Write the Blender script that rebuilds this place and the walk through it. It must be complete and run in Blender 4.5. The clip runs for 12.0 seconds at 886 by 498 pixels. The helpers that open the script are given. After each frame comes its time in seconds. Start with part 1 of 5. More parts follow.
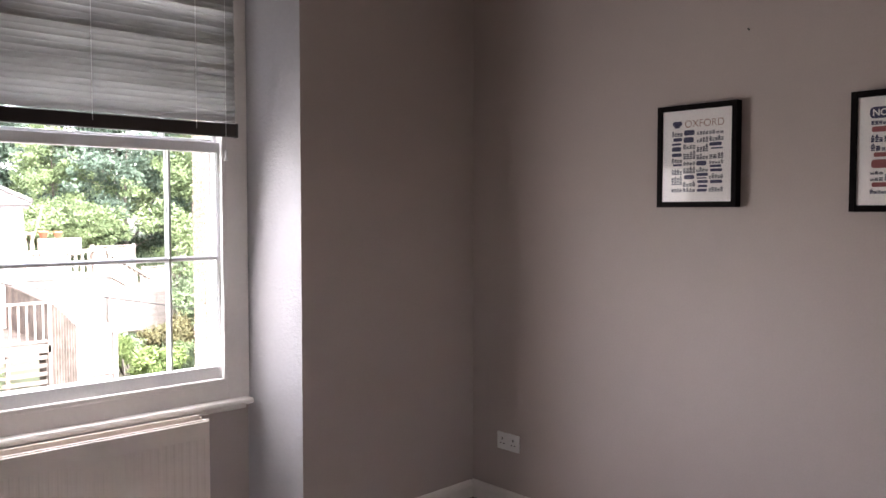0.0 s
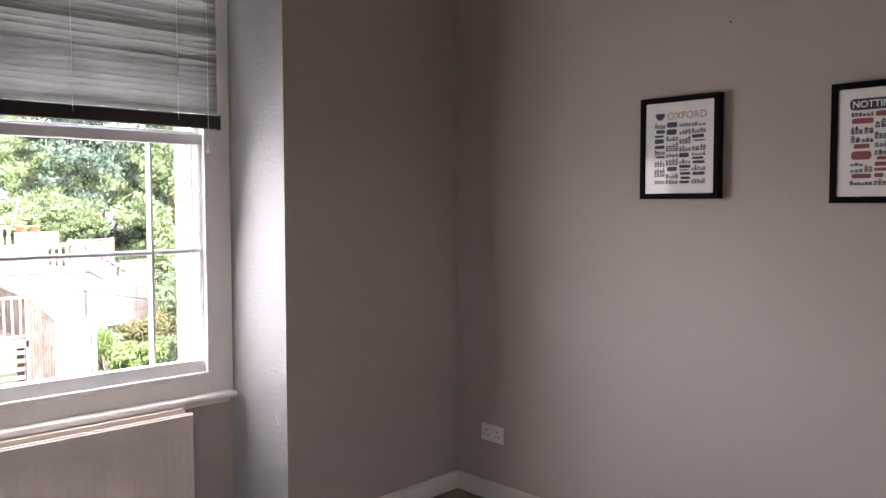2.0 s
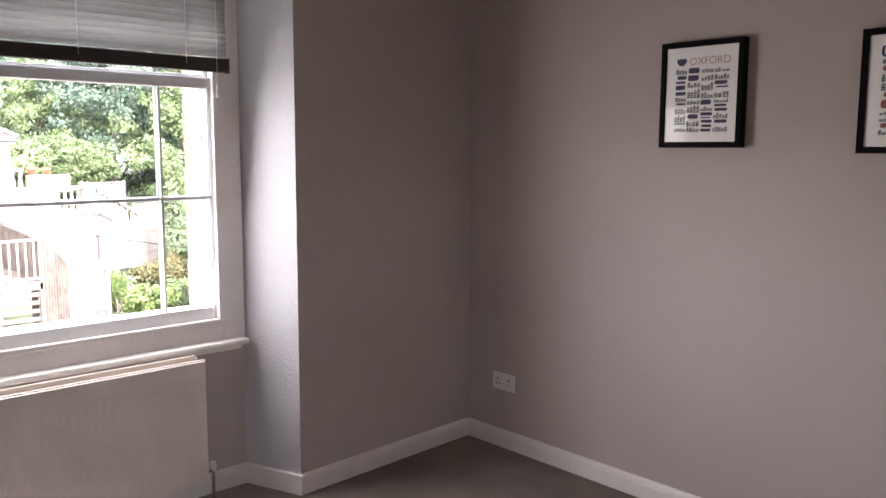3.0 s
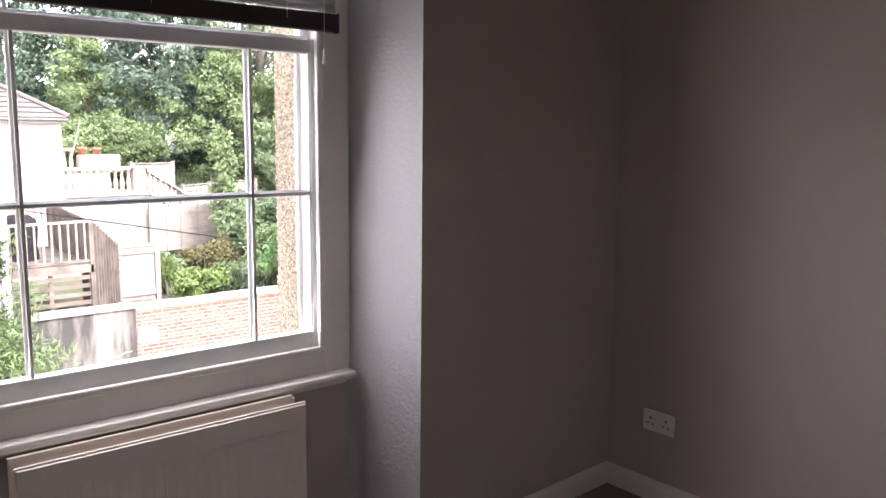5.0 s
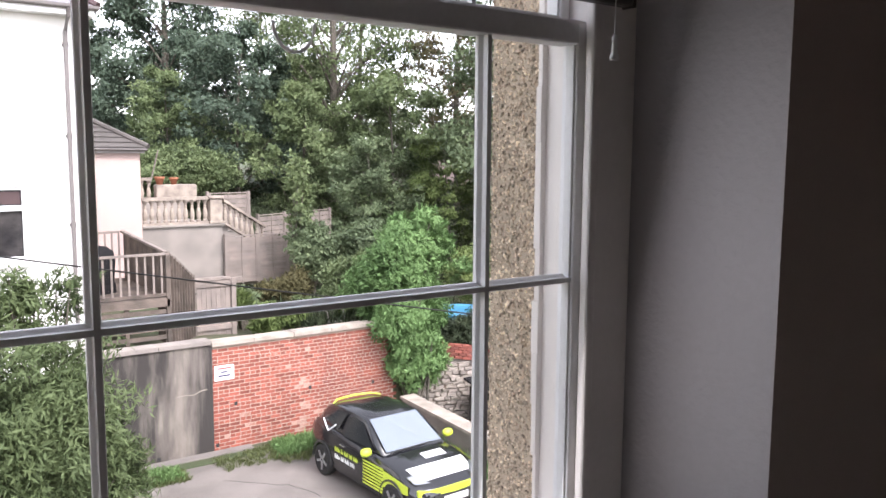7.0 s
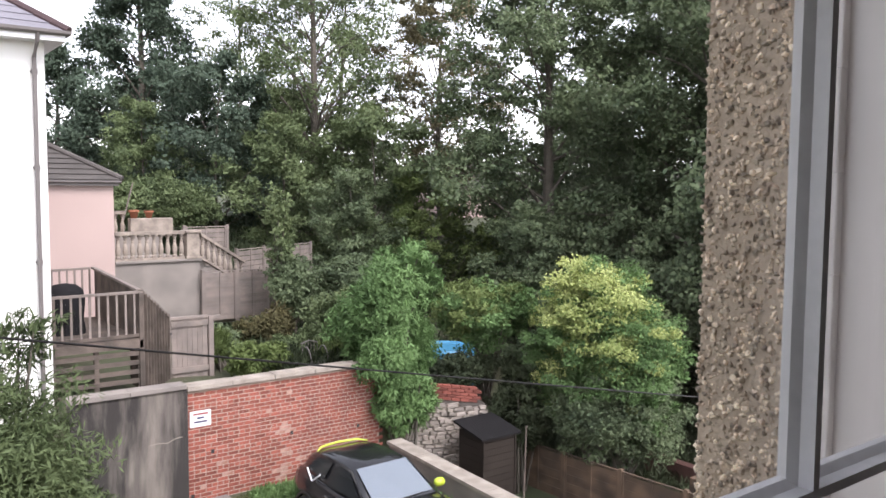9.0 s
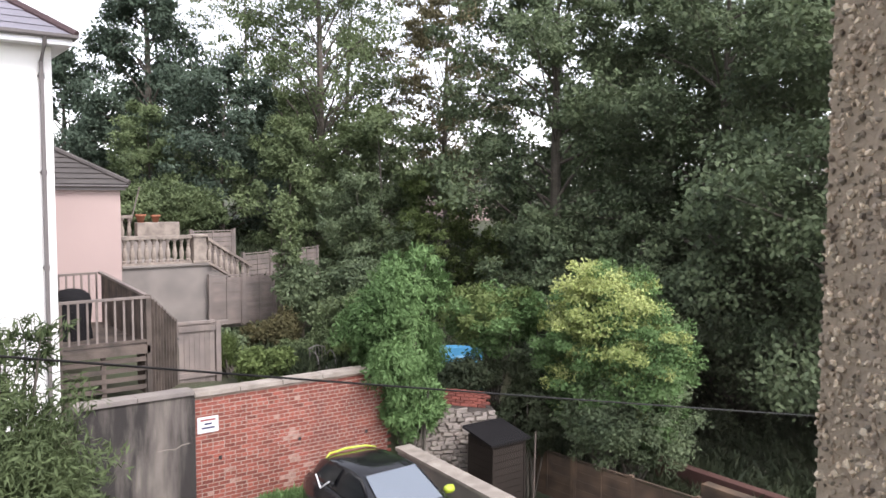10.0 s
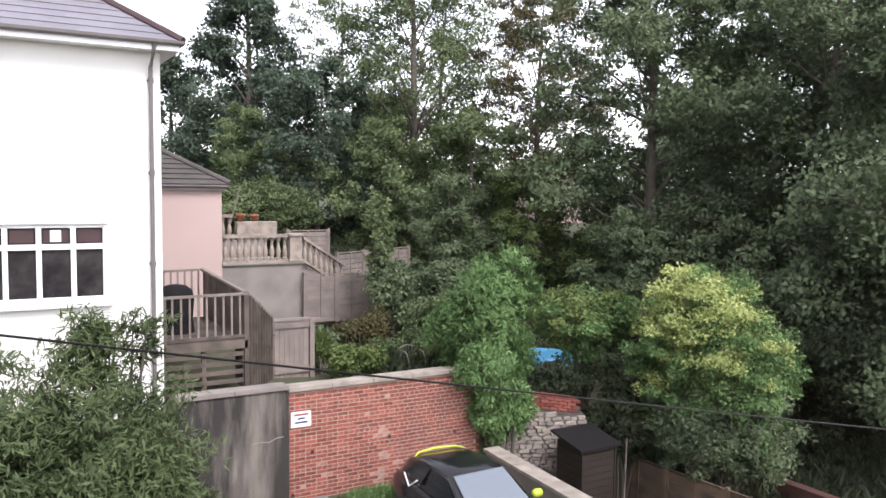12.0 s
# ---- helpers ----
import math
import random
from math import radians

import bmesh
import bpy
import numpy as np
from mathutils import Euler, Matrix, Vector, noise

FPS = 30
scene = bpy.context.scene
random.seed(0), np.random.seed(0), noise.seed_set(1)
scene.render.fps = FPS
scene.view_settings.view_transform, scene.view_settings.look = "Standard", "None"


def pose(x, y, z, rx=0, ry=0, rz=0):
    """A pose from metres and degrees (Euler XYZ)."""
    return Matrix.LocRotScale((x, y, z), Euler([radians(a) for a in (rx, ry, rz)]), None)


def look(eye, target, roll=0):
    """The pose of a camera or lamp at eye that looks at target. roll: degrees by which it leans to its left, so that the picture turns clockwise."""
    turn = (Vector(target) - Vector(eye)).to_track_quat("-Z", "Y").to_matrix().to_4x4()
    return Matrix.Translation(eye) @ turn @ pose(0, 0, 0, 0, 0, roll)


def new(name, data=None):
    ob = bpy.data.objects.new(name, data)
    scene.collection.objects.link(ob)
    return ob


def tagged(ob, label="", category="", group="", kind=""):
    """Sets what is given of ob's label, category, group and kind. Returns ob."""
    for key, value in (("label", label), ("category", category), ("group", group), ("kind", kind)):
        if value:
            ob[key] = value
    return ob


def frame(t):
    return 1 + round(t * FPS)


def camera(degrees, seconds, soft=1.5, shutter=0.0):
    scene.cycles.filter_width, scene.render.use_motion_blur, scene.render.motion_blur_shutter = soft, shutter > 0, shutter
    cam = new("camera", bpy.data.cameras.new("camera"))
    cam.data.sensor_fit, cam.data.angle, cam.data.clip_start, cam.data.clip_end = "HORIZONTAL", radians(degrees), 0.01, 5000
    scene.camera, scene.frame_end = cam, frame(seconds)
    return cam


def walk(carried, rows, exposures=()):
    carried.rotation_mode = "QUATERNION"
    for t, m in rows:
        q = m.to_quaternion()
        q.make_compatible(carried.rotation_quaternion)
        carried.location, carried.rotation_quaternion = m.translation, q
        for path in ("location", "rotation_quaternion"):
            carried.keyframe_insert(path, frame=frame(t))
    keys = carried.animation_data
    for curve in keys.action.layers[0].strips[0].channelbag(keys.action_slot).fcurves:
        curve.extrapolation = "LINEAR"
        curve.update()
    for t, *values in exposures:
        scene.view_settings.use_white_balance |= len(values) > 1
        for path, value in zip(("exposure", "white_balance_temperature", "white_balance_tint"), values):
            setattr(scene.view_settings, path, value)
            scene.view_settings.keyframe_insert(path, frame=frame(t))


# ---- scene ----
cam = camera(57.4, 12.0)
PATH = [
    (0, (0.359, -0.028, 1.511), (1.704, 1.448, 1.418), -0),
    (0.5, (0.353, -0.027, 1.504), (1.71, 1.439, 1.412), -0.1),
    (1, (0.362, -0.038, 1.508), (1.724, 1.423, 1.412), -0),
    (1.5, (0.365, -0.035, 1.512), (1.733, 1.421, 1.411), -0.1),
    (2, (0.348, -0.02, 1.507), (1.727, 1.424, 1.397), -0.1),
    (2.5, (0.357, -0.013, 1.512), (1.732, 1.427, 1.322), 0),
    (4.5, (0.513, 0.534, 1.521), (1.809, 2.03, 1.236), 0.7),
    (5, (0.595, 0.861, 1.52), (1.868, 2.375, 1.23), 0.6),
    (5.5, (0.651, 1.178, 1.522), (1.872, 2.735, 1.231), 0.8),
    (6, (0.675, 1.495, 1.538), (1.85, 3.087, 1.246), 0.7),
    (6.5, (0.749, 1.778, 1.531), (1.912, 3.379, 1.244), 0.5),
    (7, (0.867, 2.058, 1.547), (2.022, 3.676, 1.322), 0.4),
    (9, (1.135, 2.853, 1.559), (2.337, 4.444, 1.413), 0.4),
    (9.5, (1.155, 2.955, 1.568), (2.366, 4.54, 1.422), 0.3),
    (10, (1.155, 3.012, 1.58), (2.348, 4.612, 1.441), 0.3),
    (10.5, (1.15, 3.022, 1.58), (2.296, 4.655, 1.445), 0.4),
    (11, (1.155, 3.024, 1.578), (2.243, 4.697, 1.444), 0.4),
    (11.5, (1.165, 3.030, 1.577), (2.203, 4.734, 1.441), 0.5),
    (12, (1.165, 3.030, 1.575), (2.171, 4.753, 1.438), 0.6),
]
EXPOSURES = [(t, e, 6400, 16) for t, e in ((0, 4.65), (2.5, 4.7), (4.5, 4.25), (5, 3.75), (5.5, 3.15), (6, 2.8), (6.5, 2.52), (7, 2.32), (9, 1.68), (12, 1.52))]
walk(cam, [(t, look(eye, target, roll)) for t, eye, target, roll in PATH], EXPOSURES)


# ---- world and light: a bright overcast day ----
world = bpy.data.worlds.new("overcast")
scene.world = world
world.use_nodes = True
wn, wl = world.node_tree.nodes, world.node_tree.links
sky = wn.new("ShaderNodeTexSky")
sky.sky_type, sky.sun_disc = "NISHITA", False
sky.sun_elevation, sky.sun_rotation = radians(50), radians(200)
pale = wn.new("ShaderNodeHueSaturation")
pale.inputs["Saturation"].default_value = 0.25
wl.new(sky.outputs[0], pale.inputs["Color"])
wl.new(pale.outputs[0], wn["Background"].inputs["Color"])
wn["Background"].inputs["Strength"].default_value = 0.15
sun_data = bpy.data.lights.new("sun", "SUN")
sun_data.energy, sun_data.angle, sun_data.color = 1.2, radians(25), (1.0, 0.98, 0.95)
sun = new("sun", sun_data)
sun.matrix_world = look((0, 0, 0), (math.sin(radians(20)) * -0.64, math.cos(radians(20)) * 0.64, -0.77))
sun.location = (0, -20, 30)
day_data = bpy.data.lights.new("window_daylight", "AREA")
day_data.shape, day_data.size, day_data.size_y, day_data.energy, day_data.color = "RECTANGLE", 1.06, 1.0, 0.95, (1.0, 0.985, 0.965)
daylight = new("window_daylight", day_data)
daylight.matrix_world = look((1.435, 3.135, 1.31), (1.435, 2.1, 1.16))


# ---- materials ----
def mat(name, colour, rough=0.6, vary=0.15, scale=3.0, fine=60.0, bump=0.1, metal=0.0, second=None, spec=0.5, piece=0.0, depth=0.01):
    """A surface with broad stains and fine grain; second: the colour that the stains turn to; piece: how far each object differs."""
    m = bpy.data.materials.new(name)
    m.use_nodes = True
    n, l = m.node_tree.nodes, m.node_tree.links
    b = n["Principled BSDF"]
    b.inputs["Roughness"].default_value, b.inputs["Metallic"].default_value = rough, metal
    b.inputs["Specular IOR Level"].default_value = spec
    tc = n.new("ShaderNodeTexCoord")
    big, small = n.new("ShaderNodeTexNoise"), n.new("ShaderNodeTexNoise")
    big.inputs["Scale"].default_value, big.inputs["Detail"].default_value = scale, 5
    small.inputs["Scale"].default_value, small.inputs["Detail"].default_value = fine, 3
    for t in (big, small):
        l.new(tc.outputs["Object"], t.inputs["Vector"])
    mix = n.new("ShaderNodeMix")
    mix.data_type = "RGBA"
    second = second or tuple(c * (1 - vary) for c in colour)
    mix.inputs["A"].default_value, mix.inputs["B"].default_value = (*colour, 1), (*second, 1)
    ramp = n.new("ShaderNodeMapRange")
    ramp.inputs["From Min"].default_value, ramp.inputs["From Max"].default_value = 0.35, 0.65
    l.new(big.outputs["Fac"], ramp.inputs["Value"])
    l.new(ramp.outputs[0], mix.inputs["Factor"])
    hsv = n.new("ShaderNodeHueSaturation")
    val = n.new("ShaderNodeMapRange")
    val.inputs["To Min"].default_value, val.inputs["To Max"].default_value = 1 - vary, 1 + vary
    l.new(small.outputs["Fac"], val.inputs["Value"])
    out = val.outputs[0]
    if piece:
        info, pr, mul = n.new("ShaderNodeObjectInfo" if piece > 0 else "ShaderNodeNewGeometry"), n.new("ShaderNodeMapRange"), n.new("ShaderNodeMath")
        pr.inputs["To Min"].default_value, pr.inputs["To Max"].default_value = 1 - abs(piece), 1 + abs(piece)
        mul.operation = "MULTIPLY"
        l.new(info.outputs["Random" if piece > 0 else "Random Per Island"], pr.inputs["Value"])
        l.new(pr.outputs[0], mul.inputs[0]), l.new(out, mul.inputs[1])
        out = mul.outputs[0]
    l.new(out, hsv.inputs["Value"])
    l.new(mix.outputs["Result"], hsv.inputs["Color"])
    l.new(hsv.outputs[0], b.inputs["Base Color"])
    if bump:
        bp = n.new("ShaderNodeBump")
        bp.inputs["Strength"].default_value, bp.inputs["Distance"].default_value = bump, depth
        l.new(small.outputs["Fac"], bp.inputs["Height"])
        l.new(bp.outputs[0], b.inputs["Normal"])
    return m


def leaf_mat(name, colour, second, rough=0.6):
    """Foliage: each leaf its own shade, clumps drift between two colours, and some light comes through."""
    m = bpy.data.materials.new(name)
    m.use_nodes = True
    n, l = m.node_tree.nodes, m.node_tree.links
    b = n["Principled BSDF"]
    b.inputs["Roughness"].default_value, b.inputs["Specular IOR Level"].default_value = rough, 0.15
    geo, tc, noise_t = n.new("ShaderNodeNewGeometry"), n.new("ShaderNodeTexCoord"), n.new("ShaderNodeTexNoise")
    noise_t.inputs["Scale"].default_value = 0.55
    l.new(tc.outputs["Object"], noise_t.inputs["Vector"])
    add = n.new("ShaderNodeMath")
    add.operation = "MULTIPLY_ADD"
    l.new(geo.outputs["Random Per Island"], add.inputs[0])
    add.inputs[1].default_value = 0.5
    half = n.new("ShaderNodeMapRange")
    half.inputs["From Min"].default_value, half.inputs["From Max"].default_value, half.inputs["To Max"].default_value = 0.3, 0.7, 0.6
    l.new(noise_t.outputs["Fac"], half.inputs["Value"])
    l.new(half.outputs[0], add.inputs[2])
    mix = n.new("ShaderNodeMix")
    mix.data_type = "RGBA"
    mix.inputs["A"].default_value, mix.inputs["B"].default_value = (*colour, 1), (*second, 1)
    l.new(add.outputs[0], mix.inputs["Factor"])
    l.new(mix.outputs["Result"], b.inputs["Base Color"])
    tr, ms = n.new("ShaderNodeBsdfTranslucent"), n.new("ShaderNodeMixShader")
    l.new(mix.outputs["Result"], tr.inputs["Color"])
    ms.inputs[0].default_value = 0.25
    l.new(b.outputs[0], ms.inputs[1]), l.new(tr.outputs[0], ms.inputs[2])
    l.new(ms.outputs[0], n["Material Output"].inputs["Surface"])
    return m


def glass_mat():
    m = bpy.data.materials.new("window_glass")
    m.use_nodes = True
    n, l = m.node_tree.nodes, m.node_tree.links
    g, t, x, f = n.new("ShaderNodeBsdfGlossy"), n.new("ShaderNodeBsdfTransparent"), n.new("ShaderNodeMixShader"), n.new("ShaderNodeLayerWeight")
    g.inputs["Roughness"].default_value = 0.02
    t.inputs["Color"].default_value = (0.99, 0.99, 0.99, 1)
    f.inputs["Blend"].default_value = 0.05
    l.new(f.outputs["Facing"], x.inputs[0]), l.new(t.outputs[0], x.inputs[1]), l.new(g.outputs[0], x.inputs[2])
    l.new(x.outputs[0], n["Material Output"].inputs["Surface"])
    return m


M_WALL = mat("grey_wall_paint", (0.460, 0.388, 0.360), 0.75, 0.05, 1.2, 140, 0.12, depth=0.002)
# the wall's own paint, made paler and bluer to stand for window light
M_REVEAL = mat("textured_lit_reveal_paint", (0.52, 0.50, 0.52), 0.7, 0.05, 2, 70, 0.6, depth=0.004)
M_CEIL = mat("ceiling_paint", (0.84, 0.83, 0.81), 0.8, 0.03, 1, 80, 0.05)
M_CARPET = mat("carpet", (0.25, 0.205, 0.175), 0.95, 0.3, 2, 400, 0.6, depth=0.006, spec=0.1)
M_WHITE = mat("white_gloss_paint", (0.81, 0.755, 0.72), 0.35, 0.05, 4, 70, 0.08, depth=0.002)
M_SASH = mat("sash_paint", (0.82, 0.81, 0.81), 0.4, 0.08, 6, 90, 0.12, depth=0.002)
M_RAD = mat("radiator_enamel", (0.80, 0.70, 0.63), 0.35, 0.03, 3, 50, 0.03)
M_BLIND = mat("taupe_slat", (0.34, 0.328, 0.312), 0.3, 0.05, 5, 60, 0.02)
M_BLINDRAIL = mat("dark_brown_rail", (0.035, 0.026, 0.022), 0.4, 0.1, 5, 60, 0.02)
M_PLASTIC = mat("white_plastic", (0.8, 0.79, 0.77), 0.3, 0.02, 5, 60, 0.0)
M_DARK = mat("dark_slot", (0.02, 0.02, 0.02), 0.6, 0.1, 5, 60, 0.0)
M_BLACKFRAME = mat("black_frame_wood", (0.007, 0.005, 0.005), 0.6, 0.2, 8, 120, 0.05, spec=0.06)
M_PAPER = mat("print_paper", (0.88, 0.82, 0.80), 0.6, 0.02, 5, 90, 0.0)
M_CHROME = mat("chrome", (0.7, 0.7, 0.7), 0.2, 0.05, 5, 60, 0.0, metal=1.0)
M_GLASS = glass_mat()
M_PEBBLE = mat("pebbledash_mortar", (0.56, 0.455, 0.345), 0.95, 0.2, 6, 150, 0.5, depth=0.006)
M_STONEBIT = mat("pebbles", (0.78, 0.67, 0.52), 0.8, 0.35, 45, 150, 0.3, second=(0.46, 0.36, 0.27), piece=-0.6)
M_BRICK = mat("red_brick", (0.285, 0.082, 0.056), 0.9, 0.25, 5, 60, 0.4, second=(0.19, 0.06, 0.047), piece=0.34)
M_PALEBRICK = mat("pale_worn_brick", (0.44, 0.29, 0.24), 0.9, 0.25, 9, 60, 0.4, second=(0.32, 0.15, 0.115), piece=0.15)
M_MORTAR = mat("mortar", (0.41, 0.31, 0.255), 0.95, 0.15, 4, 80, 0.4)
M_COPING = mat("coping_stone", (0.38, 0.335, 0.285), 0.9, 0.22, 2.5, 50, 0.5, second=(0.24, 0.205, 0.175), piece=0.08)
M_CONCRETE = mat("weathered_concrete", (0.29, 0.255, 0.228), 0.9, 0.18, 1.1, 40, 0.4, second=(0.20, 0.175, 0.16))
M_STAINED = mat("stained_concrete", (0.20, 0.17, 0.15), 0.9, 0.15, 0.8, 40, 0.4, second=(0.25, 0.22, 0.19))
sn, sl_ = M_STAINED.node_tree.nodes, M_STAINED.node_tree.links
s_tc, s_map, s_noise, s_rng, s_mix = sn.new("ShaderNodeTexCoord"), sn.new("ShaderNodeMapping"), sn.new("ShaderNodeTexNoise"), sn.new("ShaderNodeMapRange"), sn.new("ShaderNodeMix")
s_map.inputs["Scale"].default_value = (1.5, 1.0, 0.28)
s_map.inputs["Location"].default_value = (0.35, 0.0, 0.1)
s_noise.inputs["Scale"].default_value, s_noise.inputs["Detail"].default_value, s_noise.inputs["Roughness"].default_value = 1.0, 6, 0.6
s_rng.inputs["From Min"].default_value, s_rng.inputs["From Max"].default_value = 0.32, 0.52
s_mix.data_type, s_mix.blend_type = "RGBA", "MULTIPLY"
s_mix.inputs["B"].default_value = (0.17, 0.17, 0.18, 1)
sl_.new(s_tc.outputs["Object"], s_map.inputs["Vector"]), sl_.new(s_map.outputs[0], s_noise.inputs["Vector"]), sl_.new(s_noise.outputs["Fac"], s_rng.inputs["Value"])
old = sn["Principled BSDF"].inputs["Base Color"].links[0].from_socket
sl_.new(s_rng.outputs[0], s_mix.inputs["Factor"]), sl_.new(old, s_mix.inputs["A"]), sl_.new(s_mix.outputs["Result"], sn["Principled BSDF"].inputs["Base Color"])
M_APRON = mat("concrete_apron", (0.22, 0.195, 0.18), 0.9, 0.2, 0.7, 30, 0.4, second=(0.135, 0.12, 0.11))
M_RENDERWHITE = mat("white_render", (0.84, 0.82, 0.79), 0.85, 0.04, 0.6, 40, 0.15)
M_PINK = mat("pink_render", (0.50, 0.375, 0.345), 0.9, 0.06, 0.8, 40, 0.2)
M_SLATE = mat("slate", (0.19, 0.18, 0.205), 0.6, 0.15, 1.5, 30, 0.2, piece=0.15)
M_TILE = mat("brown_roof_tile", (0.095, 0.083, 0.077), 0.8, 0.2, 2, 30, 0.3, piece=0.2)
M_PIPE = mat("grey_pipe", (0.16, 0.14, 0.135), 0.5, 0.1, 4, 40, 0.05)
M_TIMBER = mat("weathered_timber", (0.145, 0.112, 0.093), 0.85, 0.3, 3, 50, 0.5, second=(0.075, 0.06, 0.05), piece=0.15)
M_PALETIMBER = mat("grey_bleached_timber", (0.25, 0.205, 0.18), 0.85, 0.28, 3, 50, 0.4, second=(0.18, 0.15, 0.135), piece=0.12)
M_FENCE = mat("brown_fence_timber", (0.18, 0.118, 0.078), 0.85, 0.3, 2, 50, 0.4, second=(0.07, 0.052, 0.04), piece=0.2)
M_DARKTIMBER = mat("dark_shed_timber", (0.04, 0.032, 0.027), 0.85, 0.3, 2, 50, 0.4, spec=0.1)
M_FELT = mat("roofing_felt", (0.018, 0.017, 0.018), 0.8, 0.2, 3, 60, 0.3, spec=0.1)
M_BALUSTER = mat("cast_stone", (0.36, 0.30, 0.25), 0.9, 0.25, 4, 50, 0.4, second=(0.21, 0.175, 0.15))
M_RUBBLE = mat("rubble_stone", (0.40, 0.345, 0.30), 0.95, 0.25, 3, 40, 0.5, second=(0.27, 0.235, 0.21), piece=0.25)
M_JOINT = mat("dark_stone_joint", (0.10, 0.085, 0.075), 0.95, 0.3, 3, 60, 0.5)
M_TERRACOTTA = mat("terracotta", (0.40, 0.16, 0.09), 0.85, 0.15, 6, 60, 0.2)
M_SOIL = mat("garden_soil", (0.07, 0.065, 0.04), 0.95, 0.3, 0.7, 20, 0.5, second=(0.05, 0.07, 0.03))
M_BARK = mat("bark", (0.13, 0.11, 0.09), 0.95, 0.3, 3, 30, 0.6, second=(0.085, 0.075, 0.06), depth=0.03)
M_BLUE = mat("blue_tarpaulin", (0.06, 0.25, 0.42), 0.5, 0.1, 3, 40, 0.1)
M_CARBLACK = mat("black_car_paint", (0.012, 0.012, 0.014), 0.12, 0.05, 3, 60, 0.0, spec=0.8)
M_LIME = mat("lime_vinyl", (0.46, 0.56, 0.05), 0.35, 0.03, 3, 60, 0.0)
M_VINYLWHITE = mat("white_vinyl", (0.75, 0.75, 0.75), 0.35, 0.03, 3, 60, 0.0)
M_TYRE = mat("tyre_rubber", (0.018, 0.018, 0.018), 0.85, 0.1, 5, 60, 0.1)
M_ALLOY = mat("alloy", (0.4, 0.4, 0.41), 0.35, 0.05, 5, 60, 0.0, metal=0.8)
M_CARGLASS = mat("tinted_car_glass", (0.015, 0.018, 0.02), 0.05, 0.02, 3, 60, 0.0, spec=1.0)
M_SCREEN = mat("windscreen_glass", (0.42, 0.46, 0.50), 0.06, 0.02, 3, 60, 0.0, metal=0.85, spec=1.0)
M_HOUSEGLASS = mat("dark_house_glass", (0.022, 0.02, 0.022), 0.05, 0.4, 2.5, 9, 0.04, spec=0.35, second=(0.05, 0.045, 0.045), depth=0.02)
M_REDTRIM = mat("red_brown_shade", (0.06, 0.032, 0.033), 0.6, 0.1, 3, 60, 0.0)
M_REDWALL = mat("red_brown_wall", (0.12, 0.055, 0.045), 0.9, 0.2, 2, 60, 0.3)
M_CABLE = mat("cable_sheath", (0.02, 0.018, 0.018), 0.6, 0.1, 5, 60, 0.0)
M_INK = mat("navy_ink", (0.05, 0.045, 0.105), 0.6, 0.1, 5, 60, 0.0)
M_INKGREY = mat("grey_ink", (0.11, 0.10, 0.13), 0.6, 0.2, 60, 200, 0.0)
M_INKRED = mat("red_ink", (0.33, 0.09, 0.09), 0.6, 0.1, 5, 60, 0.0)
M_INKORANGE = mat("rust_ink", (0.35, 0.17, 0.12), 0.6, 0.1, 5, 60, 0.0)
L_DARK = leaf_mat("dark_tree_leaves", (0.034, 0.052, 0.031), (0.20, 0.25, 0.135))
L_MID = leaf_mat("mid_tree_leaves", (0.044, 0.066, 0.033), (0.19, 0.235, 0.11))
L_BLUISH = leaf_mat("blue_green_tree_leaves", (0.026, 0.042, 0.031), (0.125, 0.165, 0.115))
L_LIGHT = leaf_mat("light_tree_leaves", (0.065, 0.095, 0.03), (0.2, 0.25, 0.09))
L_BROWN = leaf_mat("turning_leaves", (0.06, 0.065, 0.035), (0.2, 0.165, 0.09))
L_IVY = leaf_mat("climber_leaves", (0.046, 0.092, 0.030), (0.20, 0.315, 0.125))
# variegated yellow-green, brightened further in place of sun on the shrub's top
L_GOLD = leaf_mat("sunlit_variegated_leaves", (0.15, 0.21, 0.06), (0.62, 0.66, 0.27))
L_BUDDLEIA = leaf_mat("buddleia_leaves", (0.022, 0.037, 0.016), (0.145, 0.185, 0.085))
# darker copy of the tree leaves: shade under the crowns put into the colour
L_SHADE = leaf_mat("shade_tinted_leaves", (0.022, 0.032, 0.018), (0.07, 0.085, 0.045))
L_GRASS = leaf_mat("grass_blades", (0.055, 0.075, 0.03), (0.15, 0.17, 0.075))
L_RUST = leaf_mat("rusty_shrub_leaves", (0.04, 0.045, 0.022), (0.12, 0.105, 0.05))


# ---- building helpers ----
def link(name, bm, material, parent=None, label="", smooth=False):
    me = bpy.data.meshes.new(name)
    bm.normal_update()
    bm.to_mesh(me)
    bm.free()
    me.materials.append(material)
    if smooth:
        for p in me.polygons:
            p.use_smooth = True
    ob = new(name, me)
    if parent:
        ob.parent = parent
        ob.matrix_parent_inverse = parent.matrix_world.inverted() if parent.type == "EMPTY" and not parent.get("own") else Matrix()
    if label:
        tagged(ob, label)
    return ob


part = link


def thing(name, at=(0, 0, 0), turn=0.0):
    ob = new(name)
    ob.empty_display_size = 0.1
    ob.matrix_world = pose(*at, 0, 0, turn)
    return ob


